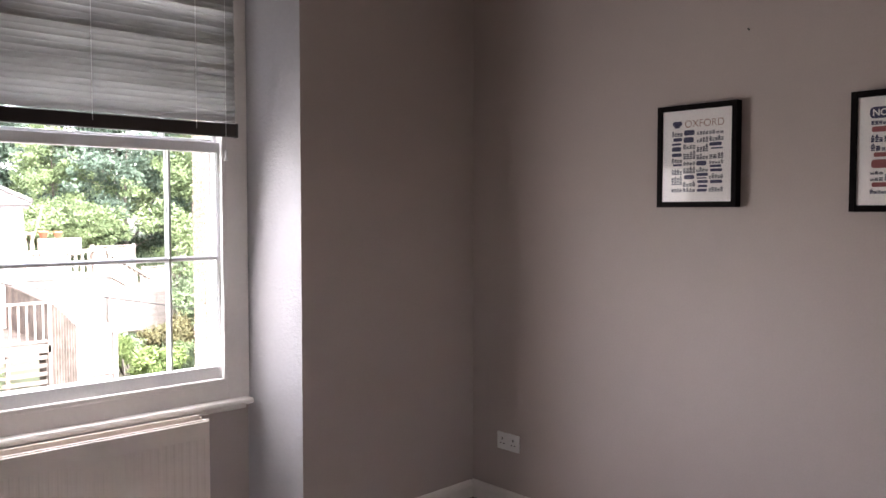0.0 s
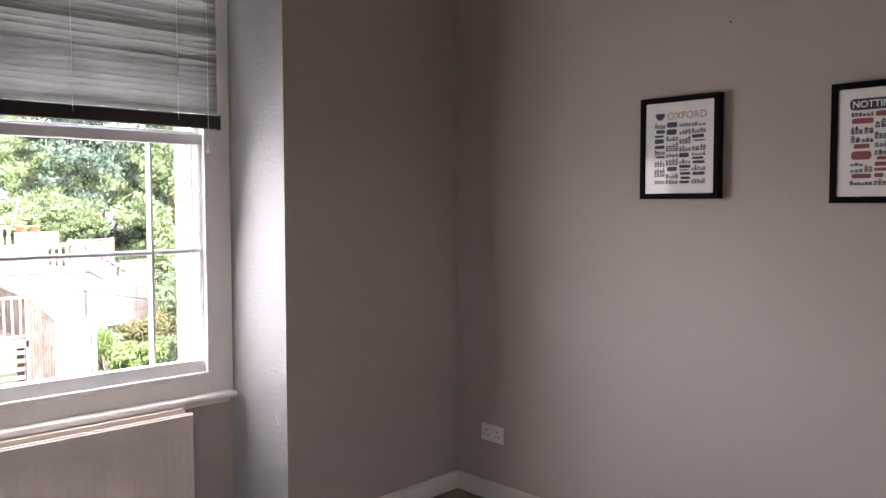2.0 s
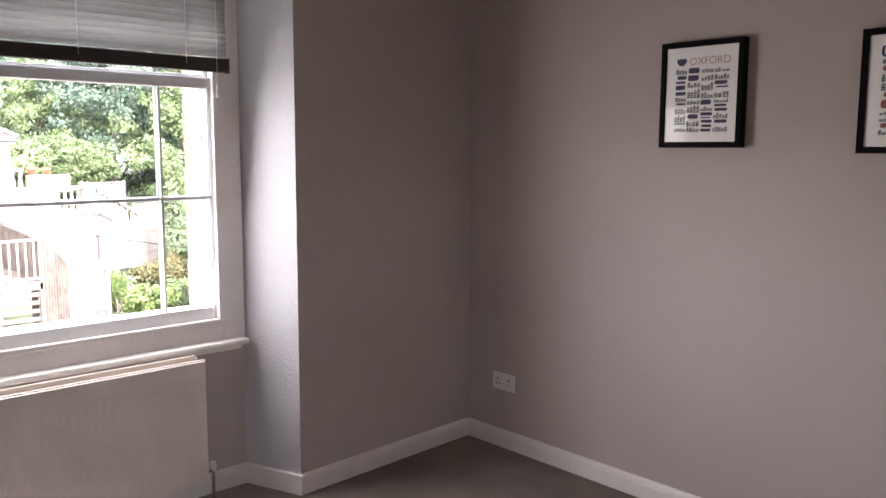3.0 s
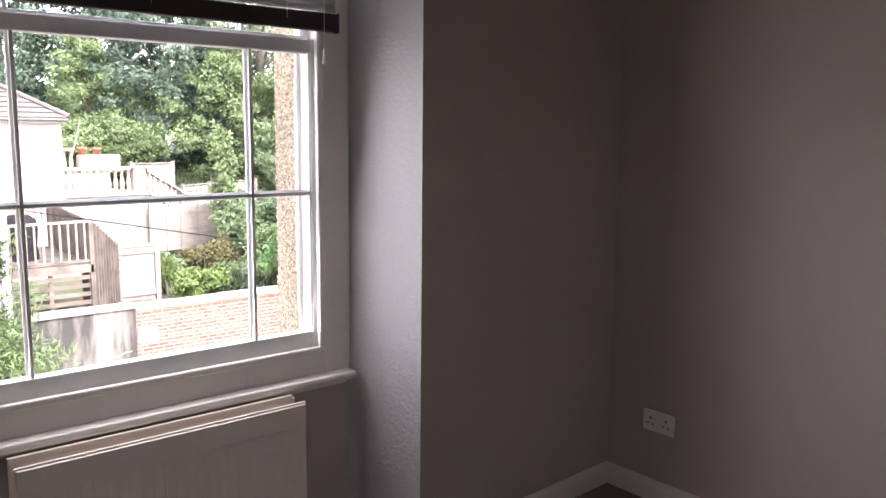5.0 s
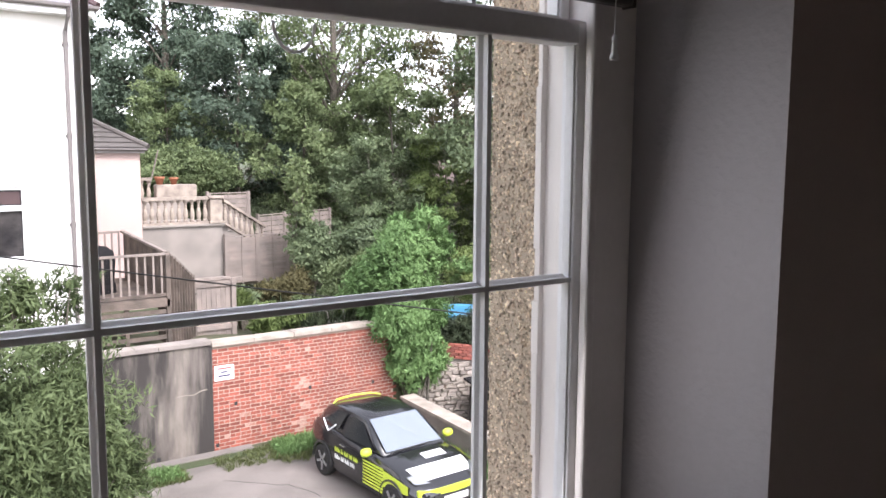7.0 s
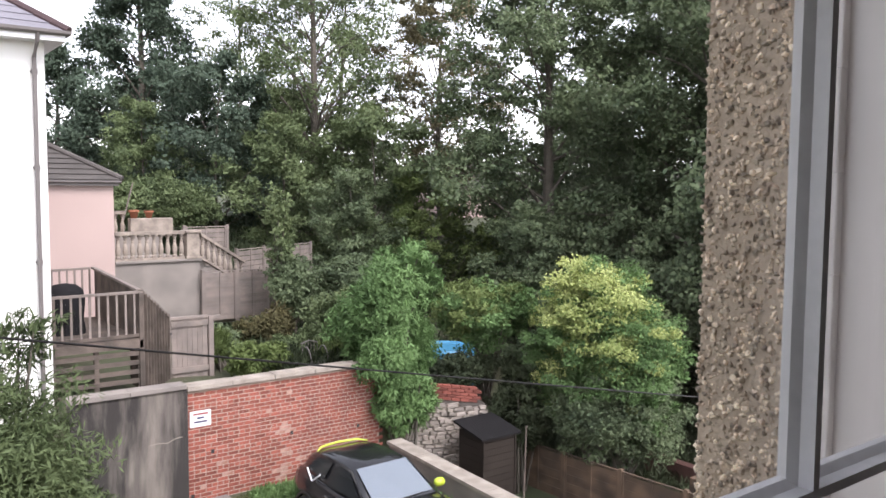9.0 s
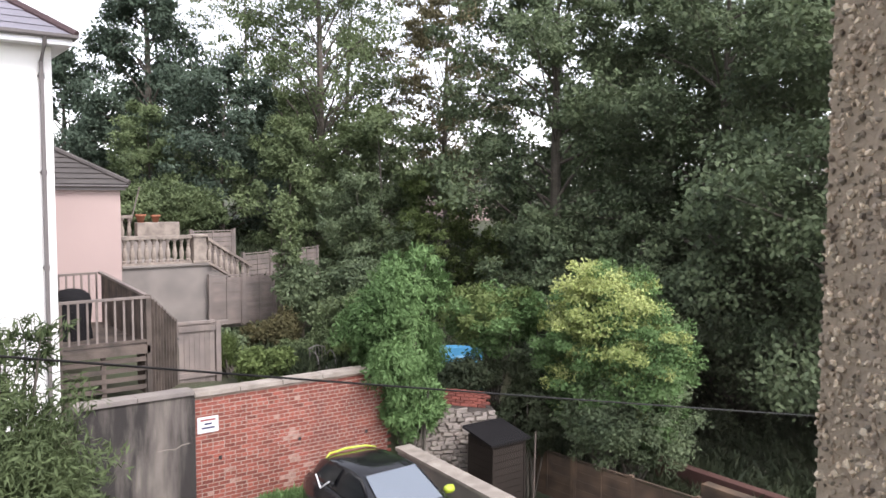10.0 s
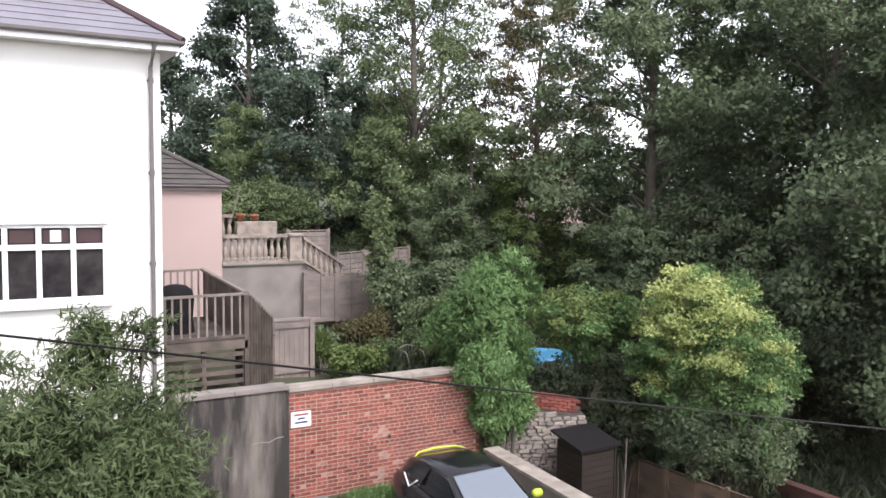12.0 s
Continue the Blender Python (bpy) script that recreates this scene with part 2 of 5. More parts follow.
def box(bm, x0, x1, y0, y1, z0, z1, bevel=0.0):
    vs = [bm.verts.new(p) for p in ((x0, y0, z0), (x1, y0, z0), (x1, y1, z0), (x0, y1, z0), (x0, y0, z1), (x1, y0, z1), (x1, y1, z1), (x0, y1, z1))]
    fs = [bm.faces.new([vs[i] for i in q]) for q in ((3, 2, 1, 0), (4, 5, 6, 7), (0, 1, 5, 4), (1, 2, 6, 5), (2, 3, 7, 6), (3, 0, 4, 7))]
    if bevel:
        es = {e for f in fs for e in f.edges}
        bmesh.ops.bevel(bm, geom=list(es), offset=bevel, segments=2, affect="EDGES", profile=0.5)
    return bm


def bx(x0, x1, y0, y1, z0, z1, bevel=0.0):
    return box(bmesh.new(), x0, x1, y0, y1, z0, z1, bevel)


def prism(pts, z0, z1, bm=None):
    """An upright prism over the plan outline pts (counter-clockwise)."""
    bm = bm or bmesh.new()
    lo = [bm.verts.new((x, y, z0)) for x, y in pts]
    hi = [bm.verts.new((x, y, z1)) for x, y in pts]
    bm.faces.new(lo[::-1]), bm.faces.new(hi)
    for i in range(len(pts)):
        j = (i + 1) % len(pts)
        bm.faces.new((lo[i], lo[j], hi[j], hi[i]))
    return bm


def extrude(profile, axis, a, b, bm=None):
    """A bar with the closed outline profile across, from a to b along axis x or y. Profile points are (other horizontal, z)."""
    bm = bm or bmesh.new()
    f = (lambda s, p: (s, p[0], p[1])) if axis == "x" else (lambda s, p: (p[0], s, p[1]))
    lo, hi = [bm.verts.new(f(a, p)) for p in profile], [bm.verts.new(f(b, p)) for p in profile]
    bm.faces.new(lo), bm.faces.new(hi[::-1])
    for i in range(len(profile)):
        j = (i + 1) % len(profile)
        bm.faces.new((lo[j], lo[i], hi[i], hi[j]))
    bmesh.ops.recalc_face_normals(bm, faces=bm.faces)
    return bm


def tube(points, radii, sides=8, bm=None):
    """A round bar through points; radii: one number or one for each point."""
    bm = bm or bmesh.new()
    pts = [Vector(p) for p in points]
    if not hasattr(radii, "__len__"):
        radii = [radii] * len(pts)
    rings = []
    for i, p in enumerate(pts):
        d = (pts[min(i + 1, len(pts) - 1)] - pts[max(i - 1, 0)]).normalized()
        side = d.cross(Vector((0, 0, 1)) if abs(d.z) < 0.95 else Vector((1, 0, 0))).normalized()
        up = side.cross(d)
        rings.append([bm.verts.new(p + (side * math.cos(a) + up * math.sin(a)) * radii[i]) for a in (2 * math.pi * k / sides for k in range(sides))])
    for r, q in zip(rings, rings[1:]):
        for k in range(sides):
            bm.faces.new((r[k], r[(k + 1) % sides], q[(k + 1) % sides], q[k]))
    bm.faces.new(rings[0][::-1]), bm.faces.new(rings[-1])
    bmesh.ops.recalc_face_normals(bm, faces=bm.faces)
    return bm


def lathe(profile, sides=12, at=(0, 0, 0), bm=None):
    """A turned body: profile of (radius, z)."""
    bm = bm or bmesh.new()
    rings = [[bm.verts.new((at[0] + r * math.cos(2 * math.pi * k / sides), at[1] + r * math.sin(2 * math.pi * k / sides), at[2] + z)) for k in range(sides)] for r, z in profile]
    for r, q in zip(rings, rings[1:]):
        for k in range(sides):
            bm.faces.new((r[k], r[(k + 1) % sides], q[(k + 1) % sides], q[k]))
    bm.faces.new(rings[0][::-1]), bm.faces.new(rings[-1])
    return bm


def setting(ob, label, category):
    return tagged(ob, label, category, kind="structure")


# ---- room: walls run along x and y, window in the north wall ----
EAST, NORTH, WEST, SOUTH, CEIL, FLOOR = 3.27, 2.935, -1.30, -2.60, 3.0, 0.037
REC, OUTER = 3.165, 3.46          # back of the window recess, outer face
PL, PR, RL, RR = 0.633, 2.207, 0.775, 2.105   # recess at the room face and at its back
PIER = 2.885                      # room face of the north wall at the recess; it runs slightly askew to the corner
GROUND = -4.78
setting(link("floor", bx(WEST, EAST, SOUTH, REC, -0.15, FLOOR), M_CARPET), "brown-grey fitted carpet in an empty room", "floor")
setting(link("ceiling", bx(WEST - 0.3, EAST + 0.3, SOUTH - 0.3, OUTER, CEIL, CEIL + 0.2), M_CEIL), "plain white plaster ceiling", "ceiling")
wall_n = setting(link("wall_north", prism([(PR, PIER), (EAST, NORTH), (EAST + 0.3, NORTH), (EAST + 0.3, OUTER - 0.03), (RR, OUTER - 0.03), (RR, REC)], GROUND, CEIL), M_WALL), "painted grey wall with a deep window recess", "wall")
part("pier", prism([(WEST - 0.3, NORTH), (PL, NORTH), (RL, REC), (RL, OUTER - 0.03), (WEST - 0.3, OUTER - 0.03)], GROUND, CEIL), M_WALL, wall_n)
part("recess_back", bx(RL, RR, REC, OUTER - 0.03, GROUND, 0.68), M_WALL, wall_n)
part("lintel", bx(RL, RR, NORTH, OUTER - 0.03, 2.82, CEIL), M_WALL, wall_n)
setting(link("wall_east", bx(EAST, EAST + 0.3, SOUTH - 0.3, NORTH, GROUND, CEIL), M_WALL), "plain painted grey wall hung with prints", "wall")
setting(link("wall_west", bx(WEST - 0.3, WEST, SOUTH - 0.3, NORTH, GROUND, CEIL), M_WALL), "plain painted grey wall", "wall")
W2 = (-0.88, -0.18, 1.12, 2.02)           # opening of a small unseen window, assumed behind the walk for fill light
ws = setting(link("wall_south", bx(WEST, W2[0], SOUTH - 0.3, SOUTH, GROUND, CEIL), M_WALL), "plain painted grey wall with a small unseen window, assumed for fill light", "wall")
part("pier", bx(W2[1], EAST, SOUTH - 0.3, SOUTH, GROUND, CEIL), M_WALL, ws)
part("lintel", bx(W2[0], W2[1], SOUTH - 0.3, SOUTH, W2[3], CEIL), M_WALL, ws)
part("sill_wall", bx(W2[0], W2[1], SOUTH - 0.3, SOUTH, GROUND, W2[2]), M_WALL, ws)
win2 = setting(link("window_2", bx(W2[0], W2[0] + 0.05, SOUTH - 0.25, SOUTH - 0.15, W2[2], W2[3]), M_WHITE), "plain white framed window, unseen, assumed for fill light", "window")
part("frame", bx(W2[1] - 0.05, W2[1], SOUTH - 0.25, SOUTH - 0.15, W2[2], W2[3]), M_WHITE, win2)
part("frame", bx(W2[0] + 0.05, W2[1] - 0.05, SOUTH - 0.25, SOUTH - 0.15, W2[2], W2[2] + 0.05), M_WHITE, win2)
part("frame", bx(W2[0] + 0.05, W2[1] - 0.05, SOUTH - 0.25, SOUTH - 0.15, W2[3] - 0.05, W2[3]), M_WHITE, win2)
part("pane", bx(W2[0] + 0.05, W2[1] - 0.05, SOUTH - 0.21, SOUTH - 0.205, W2[2] + 0.05, W2[3] - 0.05), M_GLASS, win2).visible_shadow = False
# splayed reveal faces carry the paint with window light in its colour
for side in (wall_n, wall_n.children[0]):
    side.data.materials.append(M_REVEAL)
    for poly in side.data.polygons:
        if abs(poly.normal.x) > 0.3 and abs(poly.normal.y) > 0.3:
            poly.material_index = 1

# ---- baseboards ----
def board_profile(face, out):
    """Skirting section: face: the wall's coordinate; out: +1 or -1, towards the room."""
    return [(face, FLOOR), (face + out * 0.02, FLOOR), (face + out * 0.02, 0.098), (face + out * 0.016, 0.112), (face + out * 0.008, 0.121), (face, 0.124)]


base = setting(link("baseboard", extrude(board_profile(EAST, -1), "y", SOUTH, NORTH), M_WHITE), "white gloss skirting board along the wall", "baseboard")
run = bmesh.new()
ends = [[run.verts.new((px, py, z)) for py, z in board_profile(face, -1)] for px, face in ((PR - 0.004, PIER), (EAST - 0.02, NORTH - 0.001))]
run.faces.new(ends[0]), run.faces.new(ends[1][::-1])
for k in range(6):
    run.faces.new((ends[0][(k + 1) % 6], ends[0][k], ends[1][k], ends[1][(k + 1) % 6]))
bmesh.ops.recalc_face_normals(run, faces=run.faces)
part("north_run", run, M_WHITE, base)
part("west_pier_run", extrude(board_profile(NORTH, -1), "x", WEST, PL + 0.004), M_WHITE, base)
part("recess_run", extrude(board_profile(REC, -1), "x", RL + 0.02, RR + 0.004), M_WHITE, base)
for a, b in (((PR, PIER), (RR, REC)), ((PL, NORTH), (RL, REC))):
    a, b = Vector(a), Vector(b)
    d = (b - a).normalized()
    nrm = Vector((-d.y, d.x)) if a.x > 1 else Vector((d.y, -d.x))
    pts = [a - d * 0.018, b, b + nrm * 0.02, a + nrm * 0.02 - d * 0.018]
    part("reveal_run", prism([tuple(p) for p in pts] if a.x < 1 else [tuple(p) for p in pts[::-1]], FLOOR, 0.122), M_WHITE, base)
part("west_run", extrude(board_profile(WEST, 1), "y", SOUTH, NORTH), M_WHITE, base)

# ---- sash window ----
GY = 3.2                                 # glass of the lower sash
win = setting(thing("window_1"), "white painted sliding sash window with narrow margin panes", "window")
frame_ob = part("window_frame", bx(RL, 0.872, 3.15, 3.30, 0.70, 2.82, 0.004), M_WHITE, win)
part("jamb", bx(2.0, RR, 3.15, 3.30, 0.70, 2.82, 0.004), M_WHITE, win)
part("head", bx(0.872, 2.0, 3.15, 3.30, 2.76, 2.82), M_WHITE, win)
for x0, x1 in ((0.868, 0.89), (1.982, 2.004)):
    part("staff_bead", bx(x0, x1, 3.143, 3.166, 0.795, 2.76, 0.006), M_WHITE, win)
part("staff_bead", bx(0.868, 2.004, 3.143, 3.166, 0.775, 0.797, 0.006), M_WHITE, win)
part("bottom_lining", bx(0.872, 2.0, 3.15, 3.30, 0.70, 0.778), M_WHITE, win)
part("window_sill", bx(RL - 0.012, RR - 0.004, 3.098, 3.168, 0.676, 0.704, 0.011), M_WHITE, win)
part("apron_bead", bx(RL, RR - 0.02, 3.142, 3.17, 0.652, 0.677, 0.006), M_WHITE, win)
part("outer_sill", extrude([(3.27, 0.70), (3.56, 0.66), (3.56, 0.60), (3.27, 0.60)], "x", 0.80, 2.07), M_COPING, win)


def sash(y, z0, z1, bar_z, lower):
    """One sash: stiles, rails, two upright bars and one level bar, moulded towards the room."""
    s = part("lower_sash" if lower else "upper_sash", bx(1.978, 2.0, y - 0.02, y + 0.022, z0, z1, 0.003), M_SASH, win)
    part("stile", bx(0.872, 0.904, y - 0.02, y + 0.022, z0, z1, 0.003), M_SASH, s)
    bot = 0.064 if lower else 0.045
    part("bottom_rail", bx(0.904, 1.978, y - 0.02, y + 0.022, z0, z0 + bot, 0.004), M_SASH, s)
    part("top_rail", bx(0.904, 1.978, y - 0.024, y + 0.026, z1 - 0.045, z1, 0.004), M_SASH, s)
    prof = [(-0.010, 0.012), (-0.010, 0.004), (-0.0045, -0.004), (-0.0045, -0.017), (0.0045, -0.017), (0.0045, -0.004), (0.010, 0.004), (0.010, 0.012)]
    for x in (1.107, 1.768):
        part("glazing_bar", prism([(x + a, y + b) for a, b in prof], z0 + bot, z1 - 0.045), M_SASH, s)
    for x0, x1 in ((0.904, 1.1025), (1.1115, 1.7635), (1.7725, 1.978)):
        part("glazing_bar", extrude([(y + b, bar_z + a) for a, b in prof], "x", x0, x1), M_SASH, s)
        for q0, q1 in ((z0 + bot - 0.004, bar_z - 0.004), (bar_z + 0.004, z1 - 0.041)):
            g = part("pane", bx(x0 - 0.002, x1 + 0.002, y + 0.002, y + 0.005, q0, q1), M_GLASS, s, "clear glass")
            g.visible_shadow = False
    for x0, x1 in ((0.9, 0.908), (1.974, 1.982)):
        part("putty_mould", bx(x0, x1, y - 0.014, y + 0.010, z0 + bot, z1 - 0.045, 0.002), M_SASH, s)
    return s


low = sash(GY, 0.782, 1.805, 1.312, True)
upp = sash(GY + 0.048, 1.775, 2.76, 2.27, False)
part("sash_loop", tube([(1.42 + 0.035 * math.cos(a), GY + 0.032, 1.752 + 0.045 * math.sin(a)) for a in [math.pi + math.pi * k / 10 for k in range(11)]], 0.0028, 6), M_SASH, low, "grey metal pull loop")

# ---- outside face of the own house: pebbledash ----
own = setting(thing("wall_outer"), "brown pebbledash outer wall round the window", "wall")
part("render_coat", bx(2.0, 4.6, OUTER - 0.17, OUTER, GROUND, 5.0), M_PEBBLE, own)
part("render_coat", bx(-3.0, 0.872, OUTER - 0.17, OUTER, GROUND, 5.0), M_PEBBLE, own)
part("render_coat", bx(0.872, 2.0, OUTER - 0.17, OUTER, GROUND, 0.60), M_PEBBLE, own)
part("render_coat", bx(0.872, 2.0, OUTER - 0.17, OUTER, 2.82, 5.0), M_PEBBLE, own)

# ---- ground: one sheet with the yard, the garden behind its wall and the hill ----
WALLY = 18.49


def height(x, y):
    h = GROUND
    if y > WALLY + 0.1:
        up = -2.75 + 0.9 * min(1, max(0, (y - 26) / 2.2)) + 2.2 * min(1, max(0, (y - 28) / 16)) + 3.0 * min(1, max(0, (y - 45) / 60))
        down = -6.3 + 5.0 * min(1, max(0, (y - 22) / 18)) + 4.2 * min(1, max(0, (y - 40) / 60))
        k = min(1, max(0, (x - 11.5) / 0.6)) if y < 24 else min(1, max(0, (x - 13) / 10))
        h = up * (1 - k) + down * k
    elif x > 10.9:
        h = GROUND - 1.55 * min(1, (x - 10.9) / 0.35)
    return h


def axis(lo, hi, step, far):
    mid = list(np.arange(lo, hi, step))
    out = [hi + (far - hi) * (k / 10) ** 2 for k in range(11)]
    back = [lo - (far + lo) * (k / 10) ** 2 for k in range(10, 0, -1)]
    return back + mid + out


gx, gy = axis(-12, 34, 0.5, 600), axis(3.3, 52, 0.5, 600)
gx = sorted(gx + [10.9, 11.25, 11.5, 12.1]); gy = sorted(gy + [WALLY + 0.09, WALLY + 0.11])
verts = [(x, y, height(x, y) + (0.12 * noise.noise((x * 0.4, y * 0.4, 0)) if y > WALLY + 0.1 else 0)) for y in gy for x in gx]
faces = [(j * len(gx) + i, j * len(gx) + i + 1, (j + 1) * len(gx) + i + 1, (j + 1) * len(gx) + i) for j in range(len(gy) - 1) for i in range(len(gx) - 1)]
gm = bpy.data.meshes.new("ground")
gm.from_pydata(verts, [], faces)
gm.materials.append(M_SOIL)
setting(new("ground", gm), "dark garden soil rising to a wooded hill", "ground")
setting(link("pavement", bx(-2.0, 10.45, 3.5, 17.9, GROUND - 0.05, GROUND + 0.02), M_APRON), "cracked pale concrete parking apron", "pavement")

for pts in (((4.6, 15.6), (5.4, 14.9), (5.9, 13.8), (6.9, 12.9)), ((5.9, 13.8), (5.2, 12.6), (5.0, 11.0)), ((6.2, 16.9), (7.2, 16.0), (7.5, 15.0))):
    fine_pts = []
    for (ax, ay), (cx, cy) in zip(pts, pts[1:]):
        for k in range(6):
            fine_pts.append((ax + (cx - ax) * k / 6 + random.uniform(-0.05, 0.05), ay + (cy - ay) * k / 6 + random.uniform(-0.05, 0.05), GROUND + 0.016))
    part("crack", tube(fine_pts, 0.009, 5), M_DARK, bpy.data.objects["pavement"], "dark crack in the concrete")
setting(link("soil_strip", bx(-2.0, 11.2, 17.88, WALLY - 0.05, GROUND - 0.05, GROUND + 0.035), M_SOIL), "strip of soil along the wall's foot", "ground")

# ---- garden wall: brick panel, stained concrete panel, coping ----
gw = tagged(thing("garden_wall", (0, 0, GROUND)), "red brick garden wall with stone coping and a stained concrete panel", "wall")
part("brick_backing", bx(6.62, 11.12, WALLY + 0.004, WALLY + 0.22, GROUND, -2.46), M_MORTAR, gw)
part("concrete_panel", bx(4.45, 6.62, WALLY - 0.03, WALLY + 0.22, GROUND, -2.40, 0.01), M_STAINED, gw, "concrete panel with black damp stains")


# ---- trees ----
def leaves(centres, radii, per, size, narrow=0.5, droop=0.0, seed=0, up=0.7, flat=0.75, lean=None, rough=1.0):
    """A crown as one mesh: clumps of small pointed leaves round the centres; lean: the way each clump faces."""
    rng = np.random.default_rng(seed)
    c = np.repeat(np.asarray(centres, float), per, 0)
    r = np.repeat(np.asarray(radii, float), per)[:, None]
    d = rng.normal(size=c.shape)
    d /= np.linalg.norm(d, axis=1)[:, None]
    p = c + d * r * rng.random((len(c), 1)) ** 0.45 * np.array((1, 1, flat))
    if lean is not None:
        face = np.repeat(np.asarray(lean, float), per, 0)
        p += face * ((1 - np.sum(d[:, :2] ** 2, 1)) * r[:, 0] * 0.25)[:, None]
    ax = rng.normal(size=c.shape) + d * 0.8
    ax[:, 2] -= droop
    ax /= np.linalg.norm(ax, axis=1)[:, None]
    n = rng.normal(size=c.shape) * rough + np.array((0, 0, up)) + (d * 0.6 if lean is None else face * 1.2)
    sd = np.cross(ax, n)
    sd /= np.linalg.norm(sd, axis=1)[:, None]
    s = size * (0.6 + 0.8 * rng.random((len(c), 1)))
    v = np.stack([p - ax * s * 0.5, p + sd * s * narrow * 0.5, p + ax * s * 0.5, p - sd * s * narrow * 0.5], 1).reshape(-1, 3)
    me = bpy.data.meshes.new("crown")
    me.vertices.add(len(v)), me.loops.add(len(v)), me.polygons.add(len(c))
    me.vertices.foreach_set("co", v.ravel())
    me.loops.foreach_set("vertex_index", np.arange(len(v)))
    me.polygons.foreach_set("loop_start", np.arange(0, len(v), 4))
    me.update(calc_edges=True)
    return me


PROFILES = {  # half width of the crown from its foot (0) to its top (1)
    "dome": lambda u: math.sin(math.pi * min(1, 0.22 + 0.76 * u)) ** 0.6,
    "cone": lambda u: (0.25 + 0.75 * min(1, u / 0.18)) * (1 - u) ** 0.75 + 0.06,
    "vase": lambda u: 0.35 + 0.65 * math.sin(math.pi * min(1, 0.1 + 0.8 * u)),
}


def grow_tree(tall, foot, reach, form, limbs, sprays, per, size, pad, seed, rise=0.35, narrow=0.5, droop=0.25, girth=0.2):
    """A tree: a trunk, limbs that arch out of it, and flat leafy sprays along each limb, with gaps between."""
    rg = random.Random(seed)
    top = Vector((rg.uniform(-0.4, 0.4), rg.uniform(-0.4, 0.4), tall))
    bow = Vector((rg.uniform(-0.25, 0.25), rg.uniform(-0.25, 0.25), 0))
    axis_at = lambda f: Vector((0, 0, -0.6)).lerp(top, f) + bow * math.sin(math.pi * f)
    bm = tube([axis_at(f) for f in (0, 0.2, 0.4, 0.6, 0.8, 0.97)], [girth, girth * 0.85, girth * 0.7, girth * 0.5, girth * 0.28, girth * 0.06], 9)
    centres, radii, leans = [], [], []
    for k in range(limbs):
        u = (k + rg.uniform(0.1, 0.9)) / limbs
        a = k * 2.4 + rg.uniform(-0.5, 0.5)
        ln = reach * PROFILES[form](u) * rg.choice((0.62, 0.85, 0.95, 1.0, 1.12))
        z = foot + (tall - foot) * u
        out = Vector((math.cos(a), math.sin(a), 0))
        side = Vector((-out.y, out.x, 0))
        lift = ln * rise * rg.uniform(0.5, 1.5)
        st = axis_at(max(0.05, (z - lift * 0.7 + 0.6) / (tall + 0.6)))
        tip = Vector((st.x, st.y, z)) + out * ln + Vector((0, 0, lift * rg.uniform(-0.2, 0.45)))
        mid = st.lerp(tip, 0.5) + Vector((0, 0, lift * 0.45)) + side * rg.uniform(-0.12, 0.12) * ln
        on = lambda f: st.lerp(mid, f).lerp(mid.lerp(tip, f), f)
        g = girth * (0.34 - 0.22 * u)
        tube([on(f) for f in (0, 0.3, 0.6, 1)], [g, g * 0.7, g * 0.42, g * 0.12], 5, bm)
        for j in range(sprays):
            f = 0.28 + 0.74 * ((j + rg.random()) / sprays) ** 0.8
            sw = rg.uniform(-1, 1) * ln * 0.34 * (1.15 - 0.75 * f)
            p = on(f) + side * sw + Vector((0, 0, rg.uniform(-0.30, 0.34) * min(ln, 3.2) * (1.2 - 0.6 * f) - abs(sw) * 0.12))
            if j % 3 == 0:
                tube([on(max(0, f - 0.15)), p], [g * 0.2, g * 0.05], 3, bm)
            centres.append(p), radii.append(pad * rg.uniform(0.55, 1.25) * (1.1 - 0.35 * u))
            leans.append((out * rg.uniform(0.2, 1.1) + side * (1.6 * sw / (ln + 0.1)) + Vector((0, 0, 0.75))).normalized())
    crown = leaves(centres, radii, per, size, narrow, droop, seed, 0.45, 0.62, leans, 0.7)
    trunk = bpy.data.meshes.new("trunk")
    bm.to_mesh(trunk)
    bm.free()
    return trunk, crown


def plant_tree(kind, at, turn, scale, leaf, label, name="tree", group="trees of the wood"):
    t = tagged(thing(name, at, turn), label, "tree", group)
    t.scale = (scale, scale, scale)
    tr = new("trunk", kind[0])
    cr = new("crown", kind[1].copy())
    tr.data.materials.clear(), tr.data.materials.append(M_BARK)
    cr.data.materials.clear(), cr.data.materials.append(leaf)
    tr.parent, cr.parent = t, t
    return t


MAPLE = [grow_tree(17.0, 1.2, 5.8, "dome", 46, 20, 96, 0.17, 0.84, s, 0.6, 0.62, 0.35, 0.34) for s in (14, 15, 16)]
SPIRE = grow_tree(14.5, 1.0, 4.3, "cone", 46, 18, 60, 0.21, 0.76, 12, 0.7, 0.5, 0.2, 0.26)
DEEP = grow_tree(10.5, 0.6, 4.8, "dome", 34, 15, 52, 0.25, 0.95, 13, 0.6, 0.55, 0.3, 0.24)
ASH = [grow_tree(16.0, 2.6, 3.9, "vase", 34, 14, 46, 0.20, 0.68, s, 1.0, 0.36, 0.35, 0.17) for s in (21, 22)]
BOLE = grow_tree(18.5, 5.4, 4.6, "dome", 40, 15, 46, 0.21, 0.78, 24, 0.8, 0.45, 0.35, 0.27)
TURNING = grow_tree(15.0, 3.2, 4.4, "vase", 32, 15, 62, 0.20, 0.66, 23, 0.9, 0.45, 0.3, 0.2)
YOUNG = [grow_tree(6.4, 0.2, 2.6, "dome", 26, 13, 62, 0.16, 0.5, s, 0.8, 0.5, 0.3, 0.08) for s in (31, 32)]

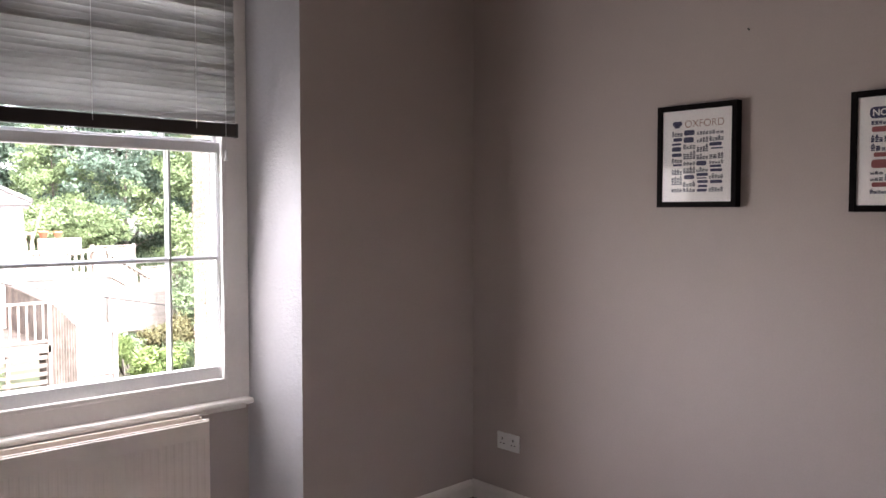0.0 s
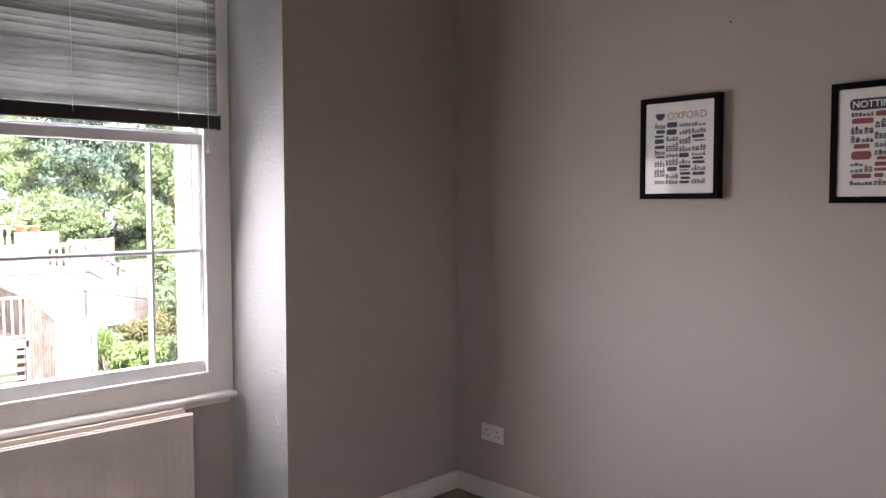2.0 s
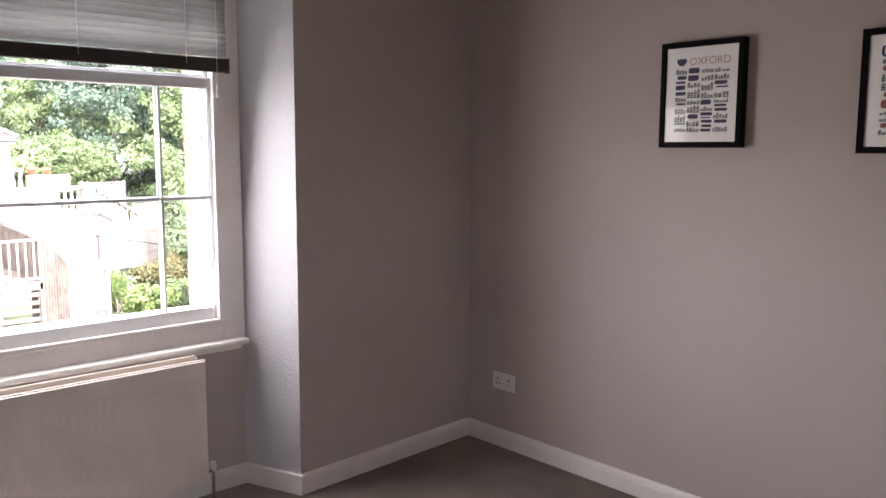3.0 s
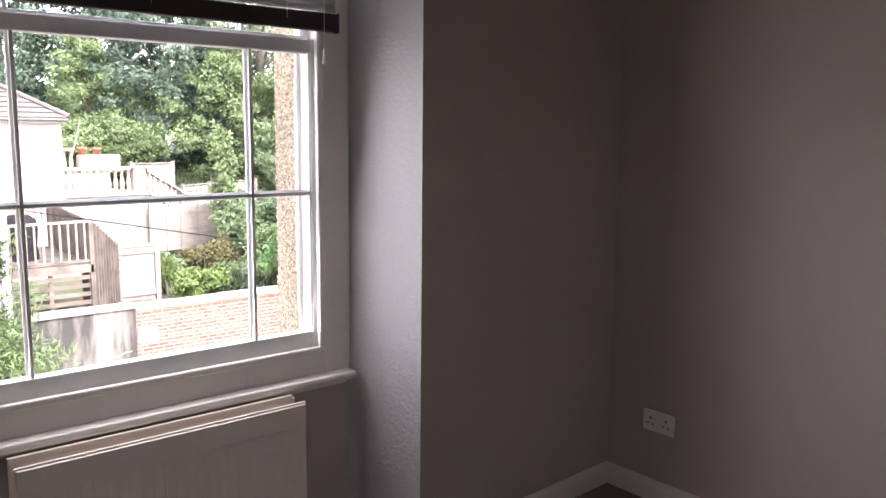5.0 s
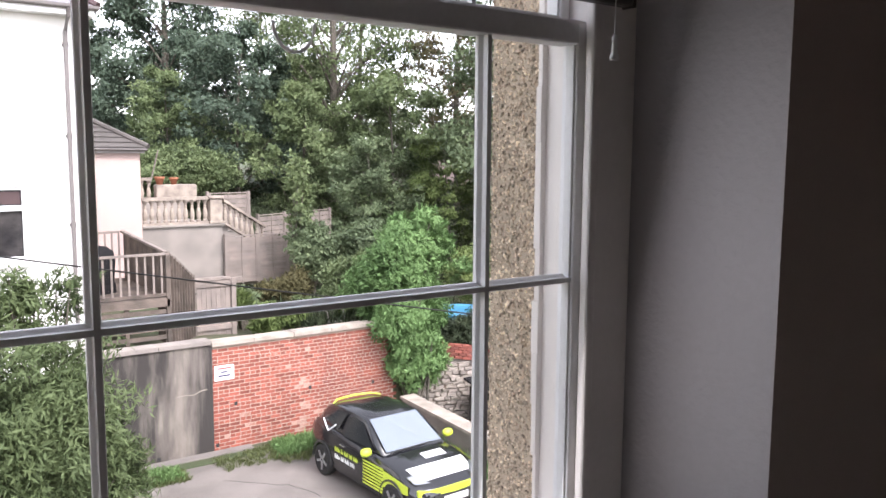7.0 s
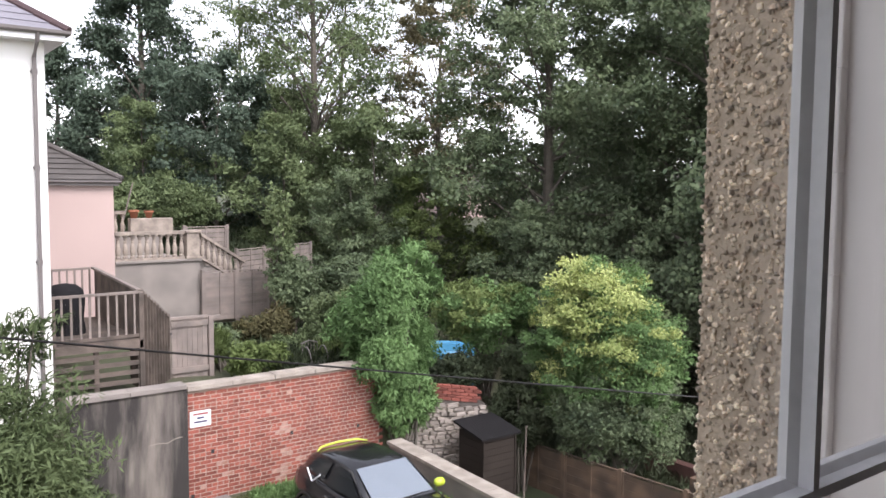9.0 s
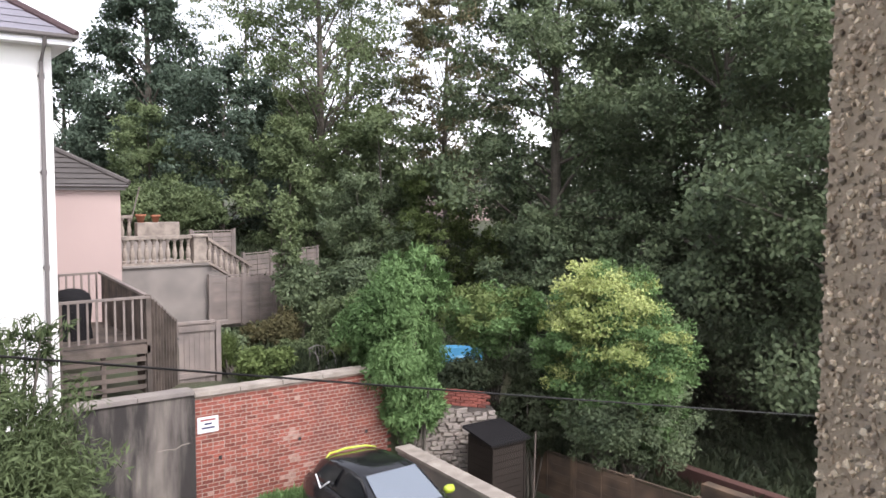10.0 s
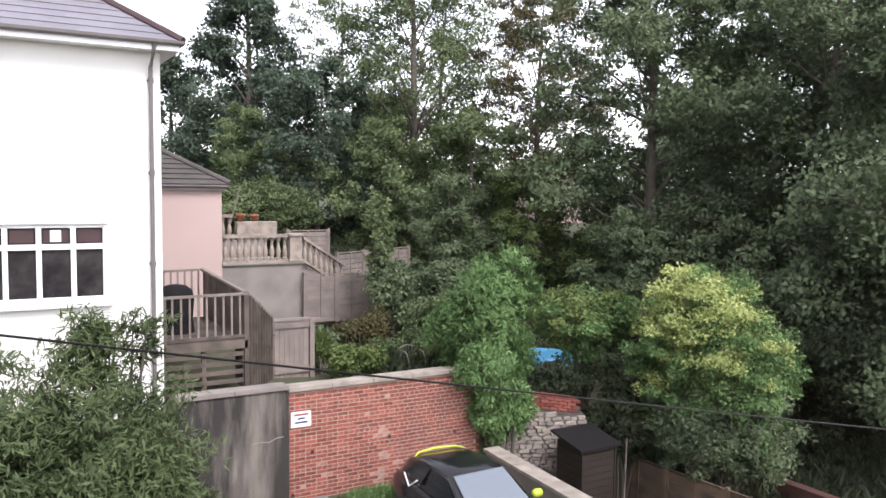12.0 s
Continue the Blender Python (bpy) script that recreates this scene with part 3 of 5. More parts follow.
WOOD = [  # kind, x, y, turn, scale, leaf, label
    (SPIRE, 14.2, 46.5, 20, 1.04, L_BLUISH, "tall dark green tree with a pointed crown on the hillside"),
    (DEEP, 10.8, 50.0, 200, 0.8, L_BLUISH, "dark green tree beside the taller pointed one"),
    (ASH[0], 19.8, 46.5, 80, 0.98, L_MID, "tall feathery ash tree with sky showing through"),
    (BOLE, 21.2, 40.5, 140, 0.98, L_MID, "tall tree with a bare grey trunk below its crown"),
    (ASH[1], 25.2, 44.5, 20, 1.05, L_MID, "tall feathery ash tree with sky showing through"),
    (TURNING, 28.8, 39.6, 200, 1.02, L_BROWN, "tree with leaves turning brown for autumn"),
    (MAPLE[0], 25.2, 27.0, 30, 0.98, L_DARK, "huge dark green maple in full leaf"),
    (MAPLE[1], 27.5, 20.6, 110, 1.06, L_DARK, "huge dark green maple in full leaf"),
    (MAPLE[2], 26.5, 14.4, 250, 1.05, L_DARK, "huge dark green maple in full leaf"),
    (MAPLE[0], 33.0, 28.0, 160, 1.0, L_DARK, "huge dark green maple in full leaf"),
    (MAPLE[1], 34.5, 19.0, 300, 1.1, L_DARK, "huge dark green maple in full leaf"),
    (DEEP, 37.5, 37.0, 60, 0.9, L_DARK, "dark green tree deep in the wood"),
    (DEEP, 17.6, 54.0, 60, 0.8, L_BLUISH, "dark green tree deep in the wood"),
    (DEEP, 24.5, 54.0, 160, 0.72, L_DARK, "dark green tree deep in the wood"),
    (DEEP, 22.0, 48.5, 280, 0.66, L_MID, "mid green tree deep in the wood"),
    (DEEP, 29.5, 48.0, 20, 0.55, L_DARK, "dark green tree deep in the wood"),
    (DEEP, 21.0, 43.5, 330, 0.72, L_MID, "mid green tree deep in the wood"),
    (YOUNG[0], 12.4, 39.5, 0, 0.9, L_MID, "bushy young sycamore at the wood's edge"),
    (YOUNG[1], 15.6, 39.5, 70, 1.3, L_BLUISH, "bushy blue-green young tree at the wood's edge"),
    (YOUNG[0], 17.2, 36.5, 140, 1.0, L_MID, "young tree at the wood's edge"),
    (YOUNG[1], 20.2, 33.5, 210, 1.25, L_MID, "bushy young tree below the bare trunk"),
    (YOUNG[0], 21.6, 30.5, 250, 0.95, L_LIGHT, "light green birch sapling thicket"),
    (YOUNG[1], 24.6, 30.5, 280, 0.62, L_LIGHT, "light green bushy young tree at the wood's edge"),
    (YOUNG[0], 18.4, 31.5, 320, 0.8, L_DARK, "dark young tree above the garden"),
    (YOUNG[1], 22.3, 25.0, 320, 1.0, L_DARK, "bushy young tree in deep shade"),
    (YOUNG[0], 24.5, 22.5, 30, 1.1, L_DARK, "bushy young tree in deep shade"),
    (YOUNG[0], 24.5, 18.5, 160, 1.0, L_SHADE, "bush below the maples, their shade put into its leaf colour"),
    (YOUNG[1], 21.5, 20.0, 220, 0.85, L_SHADE, "bush below the maples, their shade put into its leaf colour"),
]
for kind, x, y, turn, sc, leaf, label in WOOD:
    plant_tree(kind, (x, y, height(x, y) - 0.2), turn, sc, leaf, label)


# ---- inside: blind ----
def local(ob):
    """Parts of this thing are built round its own origin."""
    ob["own"] = 1
    return ob


BY = 3.103
blind = tagged(thing("venetian_blind", (1.435, BY, 2.74)), "taupe venetian blind half lowered with a dark brown bottom rail", "blind")
part("headrail", bx(0.848, 2.022, BY - 0.02, BY + 0.02, 2.70, 2.745, 0.003), M_BLINDRAIL, blind)
part("bottom_rail", bx(0.846, 2.026, BY - 0.016, BY + 0.014, 1.822, 1.878, 0.006), M_BLINDRAIL, blind)
part("rail_cap", bx(2.026, 2.030, BY - 0.017, BY + 0.015, 1.820, 1.880, 0.001), M_BLINDRAIL, blind)
bm = bmesh.new()
rows = []
for k in range(6):
    u = (k / 5 - 0.5) * 0.034
    bow = 0.0065 * (1 - (2 * k / 5 - 1) ** 2)
    a = radians(64)
    rows.append((-u * math.cos(a) - bow * math.sin(a), -u * math.sin(a) + bow * math.cos(a)))
top = [[bm.verts.new((x, y, z)) for x in (0.85, 2.02)] for y, z in rows]
for r, q in zip(top, top[1:]):
    bm.faces.new((r[0], r[1], q[1], q[0]))
bmesh.ops.solidify(bm, geom=bm.faces[:], thickness=0.0004)
slat_mesh = bpy.data.meshes.new("slat")
bm.to_mesh(slat_mesh), bm.free()
slat_mesh.materials.append(M_BLIND)
for k in range(33):
    sl = new("slat", slat_mesh)
    sl.parent = blind
    sl.matrix_parent_inverse = blind.matrix_world.inverted()
    sl.matrix_basis = pose(random.uniform(-0.0015, 0.0015), BY, 1.896 + 0.0242 * k, random.uniform(-0.2, 0.2), random.uniform(-0.02, 0.02), 0)
for x in (1.01, 1.435, 1.845):
    for dy in (-0.0155, 0.0155):
        part("ladder_cord", tube([(x, BY + dy, 1.85), (x, BY + dy, 2.71)], 0.0013, 5), M_PLASTIC, blind)
part("lift_cord", tube([(1.972, BY - 0.02, 2.70), (1.972, BY - 0.02, 1.765)], 0.001, 5), M_PLASTIC, blind)
part("tassel", lathe([(0.003, 0.045), (0.005, 0.04), (0.0055, 0.015), (0.0085, 0.005), (0.0085, 0.0), (0.004, -0.001)][::-1], 10, (1.972, BY - 0.02, 1.722)), M_PLASTIC, blind, "clear plastic cord tassel", True)

# ---- inside: radiator ----
rad = tagged(thing("radiator", (1.43, 3.06, FLOOR)), "white double panel radiator below the window sill", "radiator")


def ribbed(y, t):
    """A pressed steel panel: shallow upright ribs between plain top and bottom edges."""
    bm = bmesh.new()
    x0, x1, z0, z1 = 1.014, 1.851, 0.15, 0.664
    xs = [x0, x0 + 0.006]
    n = 25
    for k in range(n):
        a = x0 + 0.02 + (x1 - x0 - 0.04) * k / n
        w = (x1 - x0 - 0.04) / n
        xs += [a + w * 0.12, a + w * 0.3, a + w * 0.7, a + w * 0.88]
    xs += [x1 - 0.006, x1]
    zs = [z0, z0 + 0.004, z0 + 0.035, z0 + 0.045, z1 - 0.078, z1 - 0.070, z1 - 0.004, z1]
    grid = []
    for j, z in enumerate(zs):
        row = []
        for i, x in enumerate(xs):
            d = 0.0
            if i in (0, len(xs) - 1) or j in (0, len(zs) - 1):
                d = t * 0.9
            elif 3 <= j <= 4 and 2 <= i < len(xs) - 2 and (i - 2) % 4 in (1, 2):
                d = 0.0016
            row.append(bm.verts.new((x, y + d, z)))
        grid.append(row)
    for r, q in zip(grid, grid[1:]):
        for i in range(len(xs) - 1):
            bm.faces.new((r[i], r[i + 1], q[i + 1], q[i]))
    box(bm, x0, x1, y + t * 0.9, y + t, z0, z1)
    return bm


part("front_panel", ribbed(3.014, 0.010), M_RAD, rad)
part("back_panel", ribbed(3.084, 0.010), M_RAD, rad)
part("top_edge", bx(1.014, 1.851, 3.020, 3.030, 0.655, 0.668, 0.003), M_RAD, rad)
part("top_edge", bx(1.014, 1.840, 3.084, 3.098, 0.655, 0.674, 0.003), M_RAD, rad)
for x in (1.06, 1.806):
    for z in (0.17, 0.61):
        part("end_fitting", tube([(x, 3.024, z), (x, 3.09, z)], 0.018, 10), M_RAD, rad)
part("convector_fin", bx(1.05, 1.82, 3.034, 3.075, 0.19, 0.56), M_RAD, rad)
valve = part("valve", tube([(1.851, 3.05, 0.185), (1.872, 3.05, 0.185), (1.885, 3.05, 0.185)], 0.011, 10), M_CHROME, rad, "chrome radiator valve")
part("valve_cap", lathe([(0.013, 0), (0.014, 0.01), (0.013, 0.035), (0.009, 0.04)], 12, (1.884, 3.05, 0.18)), M_PLASTIC, valve)
part("pipe", tube([(1.884, 3.05, 0.18), (1.884, 3.05, FLOOR)], 0.0075, 8), M_CHROME, valve)
part("wall_bracket", bx(1.3, 1.33, 3.09, REC, 0.3, 0.5), M_RAD, rad)

# ---- inside: double socket ----
sock = tagged(thing("double_socket", (EAST, 2.68, 0.37)), "white plastic double mains socket on the wall", "socket")
part("face_plate", bx(EAST - 0.010, EAST - 0.0005, 2.607, 2.753, 0.327, 0.413, 0.004), M_PLASTIC, sock)
for yc in (2.716, 2.644):
    part("earth_slot", bx(EAST - 0.0115, EAST - 0.0105, yc - 0.003, yc + 0.003, 0.377, 0.388), M_DARK, sock)
    for d in (-0.011, 0.011):
        part("pin_slot", bx(EAST - 0.0115, EAST - 0.0105, yc + d - 0.004, yc + d + 0.004, 0.356, 0.361), M_DARK, sock)
    part("switch", bx(EAST - 0.013, EAST - 0.0102, yc + 0.014, yc + 0.026, 0.385, 0.403, 0.001), M_PLASTIC, sock)
nail = tagged(link("picture_nail", tube([(EAST + 0.004, 1.464, 2.19), (EAST - 0.012, 1.464, 2.192)], 0.003, 6), M_DARK), "small dark picture nail in the bare wall", "nail")


# ---- inside: framed prints ----
def words(text, size, material, parent, at, name="lettering", thick=0.0):
    """Raised lettering on the east wall's prints, read from the room."""
    cu = bpy.data.curves.new("text", "FONT")
    cu.body, cu.size, cu.align_x, cu.offset = text, size, "LEFT", thick
    tmp = bpy.data.objects.new("text", cu)
    me = bpy.data.meshes.new_from_object(tmp)
    bpy.data.objects.remove(tmp)
    me.name = name
    me.materials.append(material)
    ob = new(name, me)
    ob.parent = parent
    ob.matrix_parent_inverse = parent.matrix_world.inverted()
    ob.matrix_basis = pose(*at, 90, 0, -90)
    return ob


def blob(bm, y0, y1, z0, z1, x):
    """A flat round-ended printed shape."""
    r = min(y1 - y0, z1 - z0) * 0.35
    pts = []
    for cy, cz, a0 in ((y1 - r, z1 - r, 0), (y0 + r, z1 - r, 90), (y0 + r, z0 + r, 180), (y1 - r, z0 + r, 270)):
        for k in range(4):
            a = radians(a0 + 30 * k)
            pts.append((cy + r * math.cos(a), cz + r * math.sin(a)))
    bm.faces.new([bm.verts.new((x, y, z)) for y, z in pts])


def print_frame(y0, y1, z0, z1, label, title, tilt, inks, seed):
    f = 0.022
    x0, x1 = EAST - 0.040, EAST - 0.002
    p = tagged(thing("framed_print", (EAST, (y0 + y1) / 2, z0)), label, "picture")
    for n, b in (("left_side", (y1 - f, y1, z0, z1)), ("right_side", (y0, y0 + f, z0, z1)), ("bottom_side", (y0 + f, y1 - f, z0, z0 + f)), ("top_side", (y0 + f, y1 - f, z1 - f, z1))):
        part(n, bx(x0, x1, *b, 0.002), M_BLACKFRAME, p)
    sheet = part("print", bx(EAST - 0.033, EAST - 0.006, y0 + f, y1 - f, z0 + f, z1 - f), M_PAPER, p, "white paper city print")
    gl = part("glazing", bx(EAST - 0.0372, EAST - 0.0360, y0 + f, y1 - f, z0 + f, z1 - f), M_GLASS, p, "clear glass")
    gl.visible_shadow = False
    rng = random.Random(seed)
    top, bot, lft, rgt = z1 - f - 0.046, z0 + f + 0.038, y1 - f - 0.042, y0 + f + 0.034
    xs = EAST - 0.0338
    title(p, xs, lft, rgt, top)
    by_ink = {m: bmesh.new() for m in inks}

    def cell(y0_, y1_, z0_, z1_):
        """Split the sheet into small cells and draw a label, a building or a little scene in each."""
        w, h = y1_ - y0_, z1_ - z0_
        big = w * h > rng.uniform(0.0009, 0.0026)
        if w > 0.10 or (big and w > h * rng.uniform(1.0, 3.0)):
            c = y0_ + w * rng.uniform(0.3, 0.7)
            cell(y0_, c - 0.0015, z0_, z1_), cell(c + 0.0015, y1_, z0_, z1_)
        elif h > 0.06 or (big and h > 0.012):
            c = z0_ + h * rng.uniform(0.3, 0.7)
            cell(y0_, y1_, z0_, c - 0.0015), cell(y0_, y1_, c + 0.0015, z1_)
        elif w < 0.008:
            blob(by_ink[inks[1]], y0_, y1_, z0_, z1_, xs)
        elif h < 0.016 or (w > h * 1.7 and rng.random() < 0.4):
            a, b = w * rng.uniform(0, 0.16), w * rng.uniform(0, 0.16)
            blob(by_ink[inks[0]], y0_ + a, y1_ - b, z0_ + h * rng.uniform(0.05, 0.2), z1_ - h * 0.1, xs)
        else:
            bm = by_ink[inks[1 + rng.randrange(len(inks) - 1)]]
            tops = h * rng.uniform(0.5, 0.7)
            n = max(2, int(w / 0.012))
            for k in range(n):                # storeys of windows between piers
                a, b = y0_ + w * (k + 0.06) / n, y0_ + w * (k + 0.94) / n
                t = tops * rng.choice((0.8, 1.0, 1.0, 1.15))
                for q in range(3):
                    blob(bm, a, b, z0_ + t * (q + 0.05) / 3, z0_ + t * (q + rng.uniform(0.7, 0.98)) / 3, xs)
                if rng.random() < 0.45:       # gable or spire
                    tip = min(h, t * rng.uniform(1.2, 1.7))
                    bm.faces.new([bm.verts.new(v) for v in ((xs, a, z0_ + t), (xs, b, z0_ + t), (xs, (a + b) / 2, z0_ + tip))])

    cell(rgt, lft, bot, top - 0.030)
    for m, bm in by_ink.items():
        tagged(part("drawing", bm, m, p), kind="stuff")
    return p


def oxford_title(p, xs, lft, rgt, top):
    words("OXFORD", 0.041, M_INKORANGE, p, (xs, lft - 0.056, top - 0.022), thick=-0.0004)
    bm = bmesh.new()
    blob(bm, lft - 0.045, lft - 0.004, top - 0.014, top + 0.004, xs)
    blob(bm, lft - 0.036, lft - 0.012, top - 0.022, top - 0.010, xs)
    part("badge", bm, M_INK, p)


def nottingham_title(p, xs, lft, rgt, top):
    bm = bmesh.new()
    blob(bm, rgt, lft + 0.004, top - 0.026, top + 0.012, xs)
    part("title_band", bm, M_INK, p)
    words("NOTTINGHAM", 0.031, M_PAPER, p, (xs - 0.0006, lft - 0.004, top - 0.017), thick=0.0006)


print_frame(1.486, 1.830, 1.527, 1.931, "black framed city print of blue and grey drawings behind glass", oxford_title, 0, [M_INK, M_INKGREY, M_INKGREY], 3)
print_frame(0.725, 1.079, 1.509, 1.913, "black framed city print of red and navy drawings behind glass", nottingham_title, 0, [M_INKRED, M_INKGREY, M_INK], 8)

# ---- pebbles in the outer reveal ----
rng = np.random.default_rng(5)
ico = bmesh.new()
bmesh.ops.create_icosphere(ico, subdivisions=1, radius=1)
iv = np.array([v.co for v in ico.verts])
iface = np.array([[v.index for v in f.verts] for f in ico.faces])
ico.free()


def pebbles(name, count, place, parent):
    vs, fs = [], []
    for k in range(count):
        s = rng.uniform(0.0015, 0.0042)
        v = iv * (s * rng.uniform(0.7, 1.4, 3)) + rng.normal(size=iv.shape) * s * 0.15
        fs.append(iface + len(iv) * k)
        vs.append(v + place())
    me = bpy.data.meshes.new(name)
    me.from_pydata(np.concatenate(vs).tolist(), [], np.concatenate(fs).tolist())
    me.materials.append(M_STONEBIT)
    ob = new(name, me)
    ob.parent = parent
    return tagged(ob, "small brown and buff pebbles", kind="stuff")


pebbles("pebble_dash", 9500, lambda: np.array((2.0 + rng.uniform(-0.001, 0.001), rng.uniform(3.292, 3.462), rng.uniform(0.66, 2.8))), own)
pebbles("pebble_dash", 900, lambda: np.array((rng.uniform(1.999, 2.05), 3.46 + rng.uniform(-0.001, 0.002), rng.uniform(0.66, 2.8))), own)
for z in np.arange(0.7, 2.8, 0.11):      # thick paint edge beside the frame
    part("paint_edge", bx(1.990 + random.uniform(-0.004, 0.002), 2.004, 3.288, 3.299 + random.uniform(0, 0.012), z, z + 0.111, 0.002), M_WHITE, own)


# ---- neighbouring white house ----
def strip_roof(name, parent, a, b, c, d, courses, material, lift=0.02, jitter=0.0):
    """Roof slope with eave a-b and upper edge d-c, as overlapping level courses."""
    a, b, c, d = (Vector(p) for p in (a, b, c, d))
    nrm = (b - a).cross(d - a).normalized()
    bm = bmesh.new()
    for k in range(courses):
        t0, t1 = k / courses, (k + 1.12) / courses
        p = [a.lerp(d, t0) + nrm * lift, b.lerp(c, t0) + nrm * lift, b.lerp(c, min(t1, 1)) + nrm * 0.002, a.lerp(d, min(t1, 1)) + nrm * 0.002]
        q = [v - nrm * 0.012 for v in p]
        up, lo = [bm.verts.new(v) for v in p], [bm.verts.new(v) for v in q]
        bm.faces.new(up), bm.faces.new(lo[::-1])
        for i in range(4):
            bm.faces.new((up[i], lo[i], lo[(i + 1) % 4], up[(i + 1) % 4]))
    bmesh.ops.recalc_face_normals(bm, faces=bm.faces)
    return part(name, bm, material, parent)


HY = 18.9
house = tagged(thing("house", (4.28, HY, GROUND)), "white rendered house with a grey slate roof and white windows", "house")
for x0, x1, z0, z1 in ((-9, 1.15, GROUND, 4.15), (3.28, 4.28, GROUND, 4.15), (1.15, 3.28, GROUND, -0.47), (1.15, 3.28, 0.95, 4.15)):
    part("wall", bx(x0, x1, HY, HY + 0.3, z0, z1), M_RENDERWHITE, house)
part("side_wall", bx(3.98, 4.28, HY + 0.3, HY + 8, GROUND, 4.15), M_RENDERWHITE, house)
# black sheet stands for the darkness of the unlit room behind
part("room_dark", bx(0.8, 3.6, HY + 0.9, HY + 0.95, -1.2, 1.5), M_DARK, house)
hwin = part("window", bx(1.15, 1.22, HY + 0.02, HY + 0.12, -0.45, 0.95, 0.006), M_SASH, house, "white casement window with four lights")
for x in (1.655, 2.185, 2.745):
    part("mullion", bx(x - 0.045, x + 0.045, HY + 0.02, HY + 0.12, -0.37, 0.91, 0.006), M_SASH, hwin)
part("jamb", bx(3.24, 3.285, HY + 0.02, HY + 0.12, -0.45, 0.95, 0.006), M_SASH, hwin)
part("head", bx(1.22, 3.24, HY + 0.02, HY + 0.12, 0.89, 0.95, 0.006), M_SASH, hwin)
part("transom", bx(1.22, 3.24, HY + 0.01, HY + 0.125, 0.50, 0.60, 0.006), M_SASH, hwin)
part("bottom_rail", bx(1.22, 3.24, HY + 0.02, HY + 0.12, -0.45, -0.36, 0.006), M_SASH, hwin)
part("sill", bx(1.05, 3.38, HY - 0.12, HY + 0.1, -0.54, -0.45, 0.012), M_SASH, hwin)
part("drip_mould", bx(1.10, 3.33, HY - 0.03, HY + 0.005, 0.955, 1.0, 0.01), M_SASH, hwin)
lights = ((1.22, 1.61), (1.70, 2.14), (2.23, 2.70), (2.79, 3.24))
for x0, x1 in lights:
    part("pane", bx(x0, x1, HY + 0.07, HY + 0.076, -0.36, 0.50), M_HOUSEGLASS, hwin, "dark glass")
    part("top_pane", bx(x0, x1, HY + 0.07, HY + 0.076, 0.60, 0.89), M_HOUSEGLASS, hwin, "dark glass")
    # red-brown shade panel across each top light
    part("shade", bx(x0 + 0.03, x1 - 0.03, HY + 0.060, HY + 0.066, 0.63, 0.86), M_REDTRIM, hwin, "red-brown window shade panel")
part("vent_disc", bx(2.37, 2.55, HY + 0.05, HY + 0.058, 0.64, 0.85, 0.003), M_PLASTIC, hwin, "white square vent")
EX, EY, EZ = 4.56, 18.5, 4.28
part("soffit", bx(-9.4, EX - 0.03, EY + 0.03, HY + 0.3, 4.13, 4.16), M_SASH, house)
part("soffit", bx(4.28, EX - 0.03, HY + 0.3, HY + 8.3, 4.13, 4.16), M_SASH, house)
part("fascia", bx(-9.4, EX - 0.01, EY, EY + 0.03, 4.12, 4.27), M_SASH, house)
part("fascia", bx(EX - 0.03, EX, EY + 0.03, HY + 8.3, 4.12, 4.27), M_SASH, house)
gut = [(EY - 0.10, 4.30), (EY - 0.095, 4.25), (EY - 0.05, 4.215), (EY - 0.005, 4.25), (EY - 0.002, 4.30)]
part("gutter", extrude(gut, "x", -9.4, EX + 0.06), M_PIPE, house)
part("gutter", extrude([(EX + (EY - a), z) for a, z in gut], "y", EY - 0.02, HY + 8.3), M_PIPE, house)
strip_roof("roof", house, (-9.4, EY - 0.06, EZ), (EX + 0.06, EY - 0.06, EZ), (0.3, EY + 4.2, 7.3), (-9.4, EY + 4.2, 7.3), 20, M_SLATE)
strip_roof("roof", house, (EX + 0.06, EY - 0.06, EZ), (EX + 0.06, EY + 8.6, EZ), (0.3, EY + 4.25, 7.3), (0.3, EY + 4.2, 7.3), 20, M_SLATE)
part("hip_tile", tube([(EX + 0.05, EY - 0.05, EZ + 0.03), (0.3, EY + 4.2, 7.34)], 0.075, 8), M_REDTRIM, house, "dark red hip tiles")
pipe = part("downpipe", tube([(4.10, EY - 0.05, 4.24), (4.10, EY + 0.02, 4.10), (4.10, HY - 0.06, 3.85), (4.10, HY - 0.06, -4.7)], 0.038, 10), M_PIPE, house, "grey rainwater pipe")
for z in (3.6, 1.9, 0.2, -1.5, -3.2):
    part("pipe_collar", tube([(4.10, HY - 0.06, z - 0.05), (4.10, HY - 0.06, z + 0.05)], 0.05, 10), M_PIPE, pipe)
    part("pipe_bracket", bx(4.04, 4.16, HY - 0.03, HY, z - 0.02, z + 0.02), M_PIPE, pipe)

# ---- annex behind it ----
annex = tagged(thing("annex", (7.12, 25.3, -2.7)), "pink rendered annex with a brown tiled hip roof", "house")
part("wall", bx(1.5, 7.12, 25.3, 31, -2.9, 1.66), M_PINK, annex)
part("fascia", bx(1.2, 7.22, 25.16, 25.20, 1.60, 1.72), M_PIPE, annex)
part("gutter", extrude([(25.10, 1.76), (25.09, 1.70), (25.13, 1.66), (25.17, 1.70), (25.17, 1.76)], "x", 1.2, 7.28), M_PIPE, annex)
strip_roof("roof", annex, (1.2, 25.08, 1.74), (7.32, 25.08, 1.74), (4.3, 28.2, 3.55), (1.2, 28.2, 3.55), 13, M_TILE, 0.035)
strip_roof("roof", annex, (7.32, 25.08, 1.74), (7.32, 31.3, 1.74), (4.3, 28.25, 3.55), (4.3, 28.2, 3.55), 13, M_TILE, 0.035)
